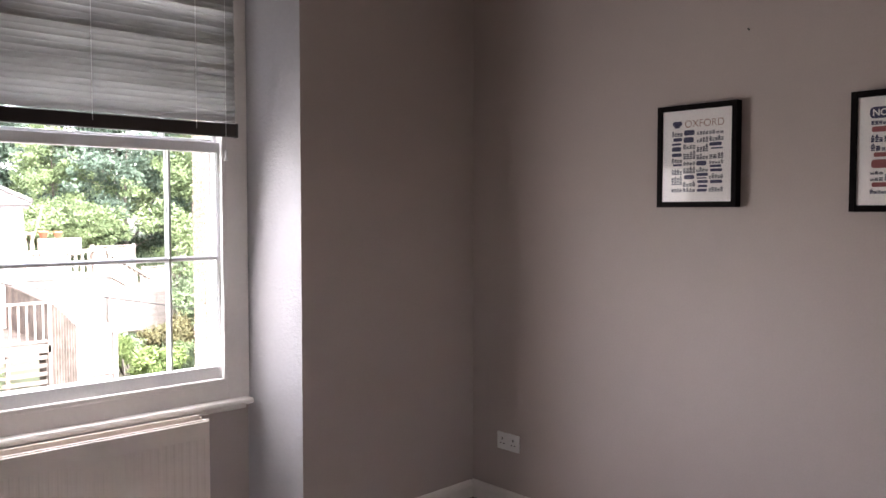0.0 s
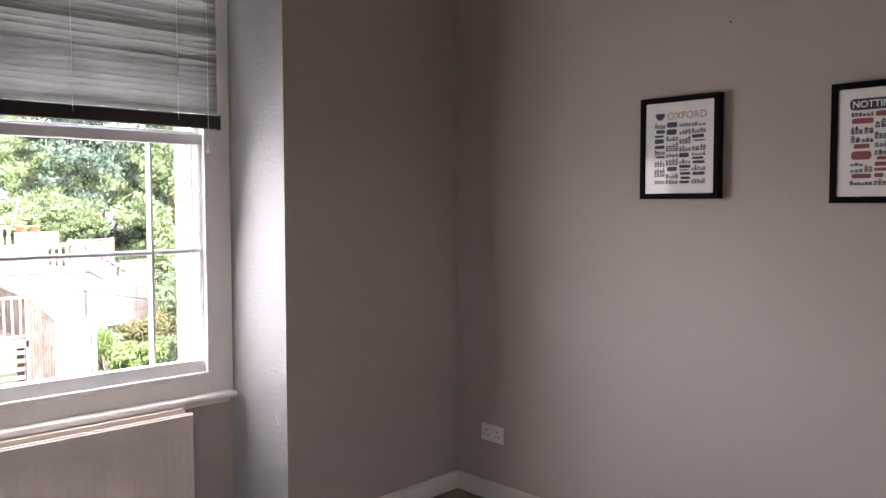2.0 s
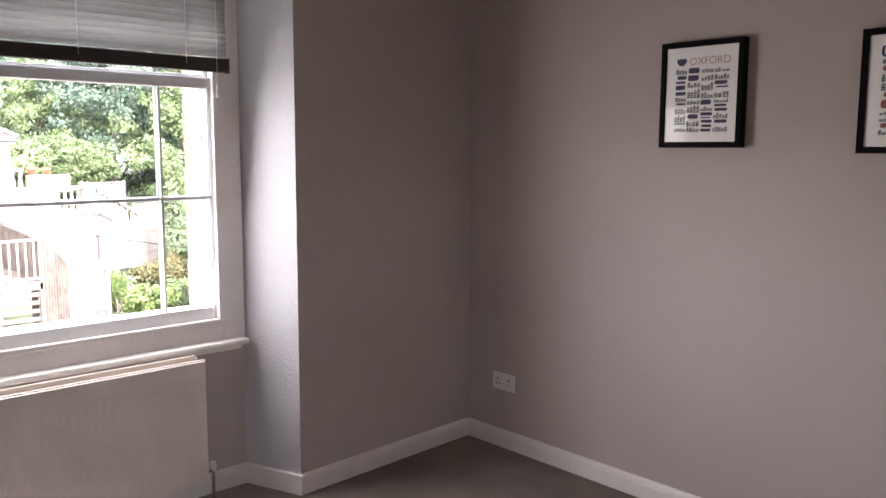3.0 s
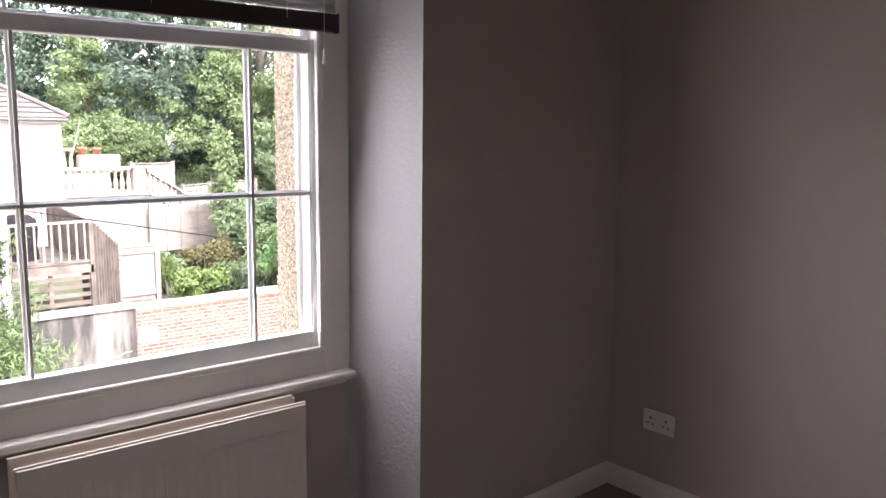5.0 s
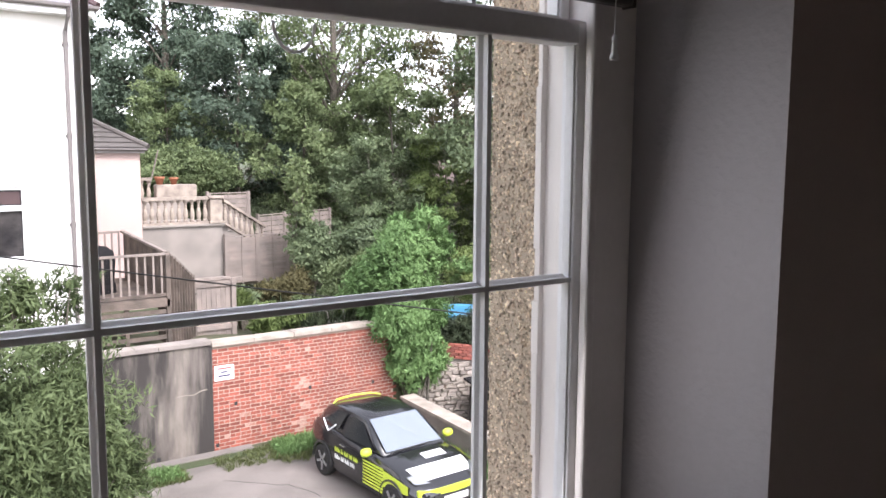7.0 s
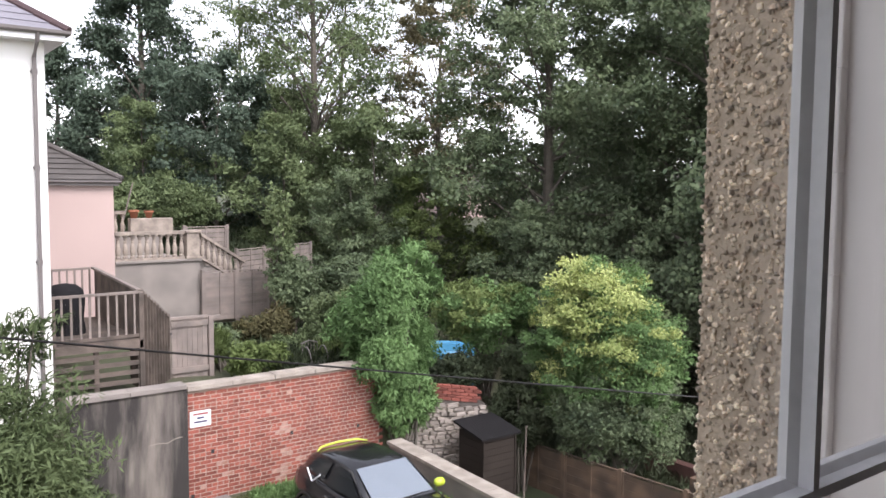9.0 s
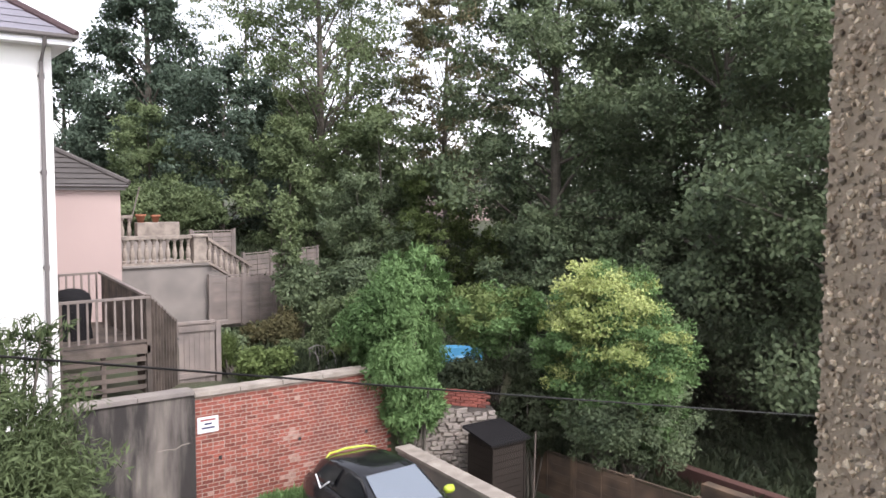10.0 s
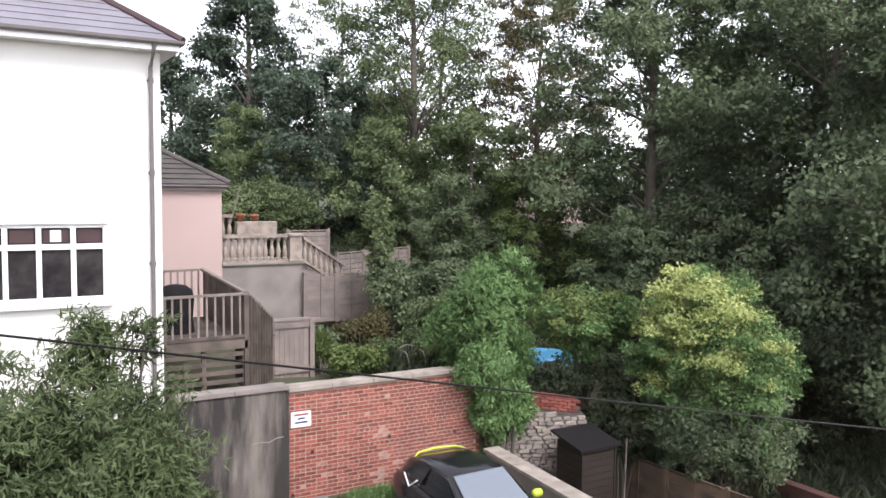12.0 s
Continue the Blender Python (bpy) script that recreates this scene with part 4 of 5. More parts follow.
part("hip_tile", tube([(7.30, 25.10, 1.79), (4.3, 28.2, 3.60)], 0.08, 8), M_TILE, annex)
part("ridge_tile", tube([(4.3, 28.2, 3.60), (1.2, 28.2, 3.60)], 0.08, 8), M_TILE, annex)

# ---- terrace with balustrades ----
terr = tagged(thing("terrace", (7.12, 25.35, -2.0)), "raised terrace with a cement rendered retaining wall", "terrace")
part("retaining_wall", bx(7.13, 9.45, 25.35, 29.5, -3.0, -0.50), M_CONCRETE, terr)
part("ledge", bx(7.13, 9.50, 25.28, 25.60, -0.50, -0.43, 0.015), M_CONCRETE, terr)
bal_mesh_bm = lathe([(0.075, 0.0), (0.075, 0.05), (0.05, 0.07), (0.062, 0.12), (0.078, 0.20), (0.06, 0.30), (0.038, 0.38), (0.05, 0.41), (0.035, 0.44), (0.05, 0.50), (0.07, 0.53), (0.07, 0.58)], 8)
bal_mesh = bpy.data.meshes.new("baluster")
bal_mesh_bm.to_mesh(bal_mesh), bal_mesh_bm.free()
bal_mesh.materials.append(M_BALUSTER)


def balustrade(a, b, rise, count, label, pier_at_end=True, rail=0.09):
    """From a to b at the base line; the rail follows the slope; balusters stand between."""
    a, b = Vector(a), Vector(b)
    t = tagged(thing("balustrade", a), label, "balustrade", "terrace balustrades")
    d = (b - a)
    side = Vector((-d.y, d.x, 0)).normalized()
    for name, z, w, h in (("top_rail", rise, 0.10, rail), ("base_rail", 0.0, 0.09, 0.06)):
        bm = bmesh.new()
        c = [p + side * s * w + Vector((0, 0, z + k)) for p in (a, b) for s in (-1, 1) for k in (0, h)]
        vs = [bm.verts.new(v) for v in c]
        for q in ((0, 2, 3, 1), (4, 5, 7, 6), (0, 1, 5, 4), (2, 6, 7, 3), (0, 4, 6, 2), (1, 3, 7, 5)):
            bm.faces.new([vs[i] for i in q])
        bmesh.ops.recalc_face_normals(bm, faces=bm.faces)
        part(name, bm, M_BALUSTER, t)
    for k in range(count):
        o = new("baluster", bal_mesh)
        o.parent = t
        o.matrix_parent_inverse = t.matrix_world.inverted()
        p = a.lerp(b, (k + 0.5) / count)
        o.matrix_basis = Matrix.Translation(p + Vector((0, 0, 0.055))) @ Matrix.Diagonal((1, 1, (rise - 0.05) / 0.58, 1))
    return t


balustrade((7.15, 25.45, -0.43), (9.06, 25.45, -0.43), 0.70, 10, "weathered cast stone balustrade along the terrace edge")
balustrade((9.50, 25.50, -0.46), (11.0, 25.9, -1.35), 0.66, 8, "weathered cast stone balustrade stepping down the stairs")
balustrade((7.15, 28.9, 0.05), (8.35, 28.6, 0.05), 0.70, 6, "cast stone balustrade on the upper terrace")
up_terr = tagged(link("upper_terrace", bx(7.13, 9.3, 28.2, 31.5, -1.0, 0.05), M_CONCRETE), "upper concrete terrace step with a low wall", "terrace")
part("low_wall", bx(8.4, 9.7, 28.3, 28.6, 0.05, 0.62, 0.02), M_BALUSTER, up_terr)
pier = tagged(link("terrace_pier", bx(9.07, 9.43, 25.29, 25.62, -0.43, 0.30, 0.01), M_BALUSTER), "square cast stone end pier with a flat cap", "pier")
part("cap", bx(9.03, 9.47, 25.25, 25.66, 0.30, 0.37, 0.015), M_BALUSTER, pier)
part("plinth", bx(9.04, 9.46, 25.26, 25.65, -0.43, -0.36, 0.01), M_BALUSTER, pier)
steps = tagged(thing("garden_stairs", (9.5, 26, -2)), "concrete garden stairs beside the terrace", "stairs")
for k in range(7):
    part("step", bx(9.46 + 0.22 * k, 9.70 + 0.22 * k, 25.60, 26.8, -2.4, -0.55 - 0.17 * k, 0.01), M_CONCRETE, steps)
for x, y, z, s in ((8.55, 28.45, 0.62, 1.0), (9.0, 28.45, 0.62, 0.9)):
    pot = tagged(thing("flower_pot", (x, y, z)), "terracotta flower pot on the terrace wall", "pot", "terrace pots")
    part("body", lathe([(0.09 * s, 0), (0.14 * s, 0.2 * s), (0.145 * s, 0.2 * s), (0.125 * s, 0.19 * s)], 14, (x, y, z)), M_TERRACOTTA, pot, "", True)
    part("rim", lathe([(0.15 * s, 0.19 * s), (0.165 * s, 0.2 * s), (0.165 * s, 0.25 * s), (0.14 * s, 0.25 * s), (0.13 * s, 0.2 * s)], 14, (x, y, z)), M_TERRACOTTA, pot)


tagged(link("garden_pole", tube([(8.40, 29.5, 0.04), (8.84, 29.5, 1.72)], 0.022, 6), M_PALETIMBER), "thin grey pole leaning on the upper terrace", "pole")


# ---- timber: deck, fences, gate ----
def board_bar(p, q, w, t, bm=None, up=(0, 0, 1)):
    """A sawn bar from p to q, w across (upright) and t thick."""
    bm = bm or bmesh.new()
    p, q = Vector(p), Vector(q)
    d = (q - p).normalized()
    ref = Vector(up) if abs(d.dot(Vector(up))) < 0.95 else Vector((0, 1, 0))
    s = d.cross(ref).normalized()
    u = s.cross(d)
    vs = [bm.verts.new(e + u * a * w / 2 + s * b * t / 2) for e in (p, q) for a, b in ((-1, -1), (1, -1), (1, 1), (-1, 1))]
    for f in ((0, 1, 2, 3), (7, 6, 5, 4), (0, 4, 5, 1), (1, 5, 6, 2), (2, 6, 7, 3), (3, 7, 4, 0)):
        bm.faces.new([vs[i] for i in f])
    bmesh.ops.recalc_face_normals(bm, faces=bm.faces)
    return bm


DZ = -1.56
deck = tagged(thing("timber_deck", (5.3, 21.3, -2.8)), "raised timber deck with grey weathered railings", "deck")
for k in range(14):
    part("deck_board", bx(4.35, 6.15, 19.72 + 0.25 * k, 19.95 + 0.25 * k, DZ, DZ + 0.03), M_TIMBER, deck)
part("joist", bx(4.35, 6.15, 19.70, 19.76, DZ - 0.16, DZ), M_TIMBER, deck)
for k in range(6):
    part("skirt_slat", bx(4.4, 6.12, 19.74, 19.77, DZ - 0.32 - 0.19 * k, DZ - 0.225 - 0.19 * k), M_TIMBER, deck)
for x in (4.45, 5.25, 6.1):
    part("deck_post", bx(x - 0.045, x + 0.045, 19.76, 19.85, -2.8, DZ), M_TIMBER, deck)
part("deck_post", bx(6.08, 6.18, 19.70, 19.80, -2.8, -0.53, 0.008), M_TIMBER, deck)
part("deck_post", bx(4.42, 4.50, 19.70, 19.78, DZ, -0.55, 0.008), M_TIMBER, deck)
part("handrail", board_bar((4.42, 19.74, -0.58), (6.16, 19.74, -0.57), 0.05, 0.09), M_PALETIMBER, deck)
part("bottom_rail", board_bar((4.46, 19.74, -1.46), (6.10, 19.74, -1.46), 0.06, 0.04), M_TIMBER, deck)
for k in range(9):
    x = 4.62 + 0.172 * k
    part("baluster", bx(x - 0.02, x + 0.02, 19.725, 19.755, -1.47, -0.60), M_PALETIMBER, deck)
part("handrail", board_bar((4.9, 23.2, -0.38), (5.98, 23.2, -0.36), 0.05, 0.09), M_PALETIMBER, deck)
for k in range(7):
    x = 4.98 + 0.165 * k
    part("baluster", bx(x - 0.02, x + 0.02, 23.18, 23.21, -1.5, -0.38), M_PALETIMBER, deck)
for k in range(17):                       # boarded side of the deck
    y = 19.95 + 0.2 * k
    z = -0.55 + 0.19 * (y - 19.8) / 3.4
    part("side_board", bx(6.09, 6.12, y - 0.092, y + 0.092, -2.6 if k < 3 else DZ, z), M_TIMBER, deck)
part("side_rail", board_bar((6.10, 19.8, -0.54), (6.05, 23.2, -0.35), 0.05, 0.09), M_PALETIMBER, deck)

bbq = tagged(thing("covered_barbecue", (5.0, 21.2, DZ)), "black covered barbecue standing on the deck", "barbecue")
part("cover", lathe([(0.34, 0.03), (0.36, 0.3), (0.40, 0.75), (0.36, 0.95), (0.22, 1.06), (0.05, 1.09)], 14, (5.0, 21.2, DZ)), M_FELT, bbq, "", True)
part("skirt", lathe([(0.37, 0.03), (0.40, 0.03), (0.38, 0.25), (0.35, 0.25)], 14, (5.0, 21.2, DZ)), M_FELT, bbq)

stair_fence = tagged(thing("plank_fence", (6.6, 20.3, -2.7)), "weathered plank fence sloping down beside the deck", "fence")
for k in range(9):
    f = k / 8
    x, y = 6.24 + 0.74 * f, 19.85 + 0.85 * f
    part("plank", board_bar((x, y, -2.75), (x, y, -0.62 - 0.62 * f + random.uniform(-0.03, 0.03)), 0.02, 0.10, None, (0.74, 0.85, 0)), M_TIMBER, stair_fence)
part("rail", board_bar((6.2, 19.82, -0.60), (7.0, 20.72, -1.28), 0.05, 0.07), M_PALETIMBER, stair_fence)
part("rail", board_bar((6.2, 19.84, -1.6), (7.0, 20.74, -1.9), 0.07, 0.04), M_TIMBER, stair_fence)
gate = tagged(thing("garden_gate", (7.5, 20.8, -2.85)), "weathered boarded garden gate between square posts", "gate")
for k in range(7):
    x = 7.10 + 0.118 * k
    part("board", bx(x, x + 0.112, 20.80, 20.82, -2.80, -1.40 + random.uniform(-0.01, 0.01)), M_PALETIMBER, gate)
for z in (-1.50, -2.55):
    part("ledge", bx(7.08, 7.93, 20.76, 20.80, z - 0.06, z + 0.06), M_PALETIMBER, gate)
part("top_rail", bx(7.05, 7.93, 20.77, 20.85, -1.40, -1.33, 0.008), M_PALETIMBER, gate)
part("gate_post", bx(7.94, 8.06, 20.75, 20.87, -2.9, -1.36, 0.01), M_PALETIMBER, gate)
part("gate_post", bx(6.96, 7.07, 20.75, 20.87, -2.9, -1.28, 0.01), M_PALETIMBER, gate)
part("latch", bx(6.92, 7.08, 20.72, 20.75, -1.70, -1.67), M_DARK, gate, "black iron latch")
part("cross_arm", bx(7.90, 8.24, 20.78, 20.84, -1.46, -1.36, 0.006), M_PALETIMBER, gate)


def slat_fence(a, b, z0, z1a, z1b, slats, posts, material, label, name="panel_fence", wave=0.0, group=""):
    """Panels of level slats between posts from a to b in plan; the top runs from z1a to z1b."""
    a, b = Vector((*a, 0)), Vector((*b, 0))
    d = (b - a).normalized()
    n = Vector((-d.y, d.x, 0))
    t = tagged(thing(name, (a.x, a.y, z0)), label, "fence", group)
    for k in range(posts):
        f = k / (posts - 1)
        p = a.lerp(b, f)
        top = z1a + (z1b - z1a) * f + 0.06
        part("post", board_bar((p.x, p.y, z0), (p.x, p.y, top), 0.09, 0.09, None, tuple(d)), material, t)
    for k in range(posts - 1):
        f0, f1 = k / (posts - 1), (k + 1) / (posts - 1)
        p, q = a.lerp(b, f0) + d * 0.045, a.lerp(b, f1) - d * 0.045
        za, zb = z1a + (z1b - z1a) * f0, z1a + (z1b - z1a) * f1
        mid = (za + zb) / 2 if wave else None
        for j in range(slats):
            s0, s1 = z0 + 0.05 + (za - z0 - 0.1) * (j + 0.5) / slats, z0 + 0.05 + (zb - z0 - 0.1) * (j + 0.5) / slats
            off = n * (0.012 if (j + k) % 2 else -0.012) * (1 if wave else 0.3)
            w = (za - z0) / slats * (0.93 if wave else 0.86)
            part("slat", board_bar(p + off + Vector((0, 0, s0)), q - off + Vector((0, 0, s1)), w, 0.012), material, t)
        part("cap", board_bar(p + Vector((0, 0, za)), q + Vector((0, 0, zb)), 0.03, 0.06), material, t)
        for g in (0.02, 0.5, 0.98):
            c = p.lerp(q, g)
            part("batten", board_bar((c.x - n.x * 0.025, c.y - n.y * 0.025, z0 + 0.04), (c.x - n.x * 0.025, c.y - n.y * 0.025, za + (zb - za) * g), 0.04, 0.02, None, tuple(d)), material, t)
    return t


slat_fence((9.48, 25.22), (11.6, 25.5), -2.3, -0.82, -0.86, 14, 3, M_PALETIMBER, "grey bleached slatted garden fence below the terrace")
slat_fence((9.7, 27.3), (11.1, 27.4), -1.2, 0.36, 0.36, 10, 2, M_PALETIMBER, "grey panel fence behind the terrace stairs")
slat_fence((11.9, 28.6), (16.1, 31.3), -2.4, -0.5, -0.55, 10, 4, M_PALETIMBER, "grey panel fence at the back of the garden")
slat_fence((15.75, 18.9), (16.2, 8.1), -6.6, -5.16, -4.98, 12, 7, M_FENCE, "brown woven panel fence along the lower yard", wave=1.0)


# ---- car on the apron ----
def loft(sections, bm=None, cap=True):
    """Skin over closed rings of equal length."""
    bm = bm or bmesh.new()
    rings = [[bm.verts.new(p) for p in s] for s in sections]
    for r, q in zip(rings, rings[1:]):
        for i in range(len(r)):
            j = (i + 1) % len(r)
            bm.faces.new((r[i], r[j], q[j], q[i]))
    if cap:
        bm.faces.new(rings[0][::-1]), bm.faces.new(rings[-1])
    bmesh.ops.recalc_face_normals(bm, faces=bm.faces)
    return bm


def build_car(at, turn):
    """A small three-door hatchback; it faces -y, its wheels stand at z = 0."""
    car = local(tagged(thing("car", at, turn), "black small hatchback with lime and white lettering, parked", "car"))
    # station: y, half width, belt height, sill height
    st = [(-1.96, 0.55, 0.58, 0.30), (-1.90, 0.70, 0.66, 0.22), (-1.70, 0.80, 0.74, 0.19), (-1.35, 0.845, 0.83, 0.19), (-0.95, 0.85, 0.90, 0.19), (-0.5, 0.852, 0.94, 0.19),
          (0.1, 0.855, 0.97, 0.19), (0.7, 0.855, 1.0, 0.19), (1.2, 0.85, 1.03, 0.19), (1.6, 0.82, 1.03, 0.22), (1.85, 0.74, 0.98, 0.26), (1.95, 0.62, 0.86, 0.34)]
    rings = []
    for y, w, top, sill in st:
        half = [(w * 0.90, sill), (w * 0.985, sill + 0.10), (w, sill + 0.30), (w * 0.985, top - 0.16), (w * 0.93, top - 0.05), (w * 0.80, top), (w * 0.4, top + 0.02)]
        rings.append([(x, y, z) for x, z in half] + [(-x, y, z) for x, z in half[::-1]])
    part("body", loft(rings), M_CARBLACK, car, "", True)
    # cabin: y, half width at belt, at roof, roof height
    cab = [(-0.72, 0.70, 0.66, 0.95), (-0.25, 0.74, 0.60, 1.225), (0.05, 0.75, 0.58, 1.40), (0.45, 0.755, 0.575, 1.455), (0.95, 0.75, 0.565, 1.44), (1.35, 0.73, 0.545, 1.39), (1.58, 0.70, 0.53, 1.30), (1.80, 0.66, 0.60, 1.02)]
    rings = []
    for y, wb, wr, h in cab:
        half = [(wb, 0.93), (wb * 0.98, min(h, 1.02)), (wr + 0.02, max(h - 0.06, 0.94)), (wr * 0.93, h - 0.012), (wr * 0.5, h + 0.012)]
        rings.append([(x, y, z) for x, z in half] + [(-x, y, z) for x, z in half[::-1]])
    part("roof", loft(rings), M_CARBLACK, car, "gloss black roof", True)

    def plate(name, pts, mtl, label="", lift=0.012, parent=None, thick=0.008):
        bm = bmesh.new()
        vs = [bm.verts.new(p) for p in pts]
        f = bm.faces.new(vs)
        f.normal_update()
        nrm = f.normal.copy()
        for v in vs:
            v.co += nrm * lift
        r = bmesh.ops.extrude_face_region(bm, geom=[f])
        for v in r["geom"]:
            if isinstance(v, bmesh.types.BMVert):
                v.co -= nrm * thick
        bmesh.ops.recalc_face_normals(bm, faces=bm.faces)
        return part(name, bm, mtl, parent or car, label)

    plate("windscreen", [(-0.62, -0.71, 0.975), (0.62, -0.71, 0.975), (0.53, 0.0, 1.385), (-0.53, 0.0, 1.385)], M_SCREEN, "windscreen reflecting the sky", 0.022)
    plate("wiper", [(-0.50, -0.80, 0.965), (0.35, -0.77, 0.975), (0.35, -0.75, 0.985), (-0.50, -0.78, 0.975)], M_DARK, "", 0.05)
    for s in (-1, 1):
        side = [(s * 0.752, -0.48, 0.985), (s * 0.768, 0.55, 0.995), (s * 0.61, 0.42, 1.375), (s * 0.625, 0.06, 1.345)]
        plate("side_window", side if s > 0 else side[::-1], M_CARGLASS, "dark side glass")
        q = [(s * 0.768, 0.72, 1.06), (s * 0.75, 1.30, 1.12), (s * 0.62, 1.18, 1.345), (s * 0.615, 0.62, 1.375)]
        plate("quarter_window", q if s > 0 else q[::-1], M_CARGLASS, "dark side glass")
        v = [(s * 0.86, 0.98, 0.985), (s * 0.80, 0.78, 1.14), (s * 0.79, 0.84, 1.16), (s * 0.85, 1.00, 1.03), (s * 0.78, 1.20, 1.18), (s * 0.80, 1.25, 1.15)]
        part("side_trim", tube([v[1], v[0], v[5]], 0.016, 5), M_VINYLWHITE, car, "white chevron trim")
        m = part("mirror", lathe([(0.02, -0.11), (0.07, -0.08), (0.085, 0.0), (0.07, 0.08), (0.02, 0.11)], 10), M_LIME, car, "lime door mirror", True)
        m.matrix_basis = pose(s * 0.93, -0.52, 1.0, 0, 90, 0)
        part("mirror_arm", tube([(s * 0.80, -0.50, 0.95), (s * 0.88, -0.52, 0.98)], 0.02, 6), M_DARK, car)
        part("door_handle", tube([(s * 0.862, 0.35, 0.83), (s * 0.868, 0.52, 0.84)], 0.014, 6), M_CHROME, car, "chrome door handle")
        # lettering drawn as bars: lime above, white below
        for row, (z, mtl, lens) in enumerate(((0.70, M_LIME, (0.20, 0.09, 0.14, 0.12, 0.16)), (0.56, M_VINYLWHITE, (0.2, 0.11, 0.17, 0.15)))):
            y = 0.72
            for ln in lens:
                bars = max(2, round(ln / 0.042))
                for k in range(bars):
                    a, b, h = y - ln * k / bars, y - ln * (k + 0.72) / bars, 0.05 if k == 0 or k % 3 == 2 else 0.022
                    p = [(s * 0.866, a, z - 0.04), (s * 0.866, b, z - 0.04), (s * 0.866, b - 0.012, z + h), (s * 0.866, a - 0.012, z + h)]
                    plate("lettering_bar", p if s < 0 else p[::-1], mtl, "", 0.004, None, 0.003)
                y -= ln + 0.035
        for k in range(8):                    # lime stripes fading into the front wing
            z = 0.78 - 0.06 * k
            p = [(s * 0.864, -0.30 - 0.02 * (k % 2), z), (s * 0.862, -0.98, z), (s * 0.862, -0.98, z + 0.045), (s * 0.864, -0.30, z + 0.03)]
            plate("wing_stripe", p if s < 0 else p[::-1], M_LIME, "lime vinyl stripe", 0.006, None, 0.003)
        p = [(s * 0.86, -0.98, 0.50), (s * 0.80, -1.66, 0.55), (s * 0.80, -1.66, 0.70), (s * 0.855, -0.98, 0.80)]
        plate("wing_panel", p if s < 0 else p[::-1], M_LIME, "lime vinyl wing", 0.012, None, 0.004)
        p = [(s * 0.42, -1.80, 0.72), (s * 0.70, -1.72, 0.72), (s * 0.74, -1.52, 0.80), (s * 0.60, -1.55, 0.81)]
        plate("headlight", p if s > 0 else p[::-1], M_CHROME, "clear headlight", 0.02)
        for yc in (-1.23, 1.23):
            w = part("wheel", lathe([(0.20, -0.085), (0.27, -0.10), (0.305, -0.085), (0.312, 0.0), (0.305, 0.085), (0.27, 0.10), (0.20, 0.085)], 22), M_TYRE, car, "", True)
            w.matrix_basis = pose(s * 0.775, yc, 0.312, 0, 90, 0)
            rim = part("rim", lathe([(0.20, -0.07), (0.215, -0.09), (0.20, 0.09), (0.19, 0.05), (0.05, 0.06), (0.03, 0.09)] if s > 0 else [(0.03, -0.09), (0.05, -0.06), (0.19, -0.05), (0.20, -0.09), (0.215, 0.09), (0.20, 0.07)], 18), M_DARK, w)
            bm = bmesh.new()
            for k in range(5):
                a = 2 * math.pi * k / 5
                board_bar((0.03 * math.cos(a), 0.03 * math.sin(a), s * 0.092), (0.20 * math.cos(a), 0.20 * math.sin(a), s * 0.092), 0.02, 0.05, bm)
            part("spokes", bm, M_ALLOY, w)
            part("wheel_arch", tube([(s * 0.856, yc + 0.37 * math.cos(a), 0.31 + 0.37 * math.sin(a)) for a in [math.pi * k / 14 for k in range(15)]], 0.022, 6), M_DARK, car)
    plate("bonnet_panel", [(-0.58, -1.72, 0.752), (0.58, -1.72, 0.752), (0.62, -1.32, 0.858), (-0.62, -1.32, 0.858)], M_VINYLWHITE, "white vinyl over the bonnet's front", 0.008)
    plate("bonnet_sign", [(-0.05, -1.15, 0.888), (0.42, -1.15, 0.888), (0.42, -0.95, 0.918), (-0.05, -0.95, 0.918)], M_VINYLWHITE, "white printed panel", 0.006)
    plate("grille", [(-0.5, -1.965, 0.36), (0.5, -1.965, 0.36), (0.45, -1.955, 0.56), (-0.45, -1.955, 0.56)], M_DARK, "black grille", 0.012)
    part("bumper", loft([[(x, -1.86 - 0.13 * (1 - (x / 0.75) ** 2), z) for z in (0.56, 0.62, 0.66)] + [(x, -1.80, 0.66), (x, -1.80, 0.56)] for x in (-0.72, -0.4, 0, 0.4, 0.72)]), M_LIME, car, "lime and white front edge")
    part("number_plate", bx(-0.26, 0.26, -1.99, -1.975, 0.40, 0.51), M_VINYLWHITE, car)
    part("spoiler", tube([(-0.56, 1.28, 1.395), (-0.40, 1.42, 1.415), (0, 1.46, 1.425), (0.40, 1.42, 1.415), (0.56, 1.28, 1.395)], [0.012, 0.02, 0.024, 0.02, 0.012], 8), M_LIME, car, "lime roof spoiler", True)
    return car


build_car((8.86, 14.88, GROUND + 0.02), 2)

# ---- garden wall: fittings ----
for k in range(5):
    x0 = 6.60 + 0.94 * k
    part("coping_slab", bx(x0 + 0.004, x0 + 0.936, WALLY - 0.07 + random.uniform(-0.01, 0.01), WALLY + 0.29, -2.46, -2.36 + random.uniform(-0.006, 0.006), 0.012), M_COPING, gw)
part("coping_slab", bx(4.40, 5.50, WALLY - 0.08, WALLY + 0.29, -2.40, -2.30, 0.012), M_CONCRETE, gw)
part("coping_slab", bx(5.505, 6.59, WALLY - 0.08, WALLY + 0.29, -2.40, -2.305, 0.012), M_CONCRETE, gw)
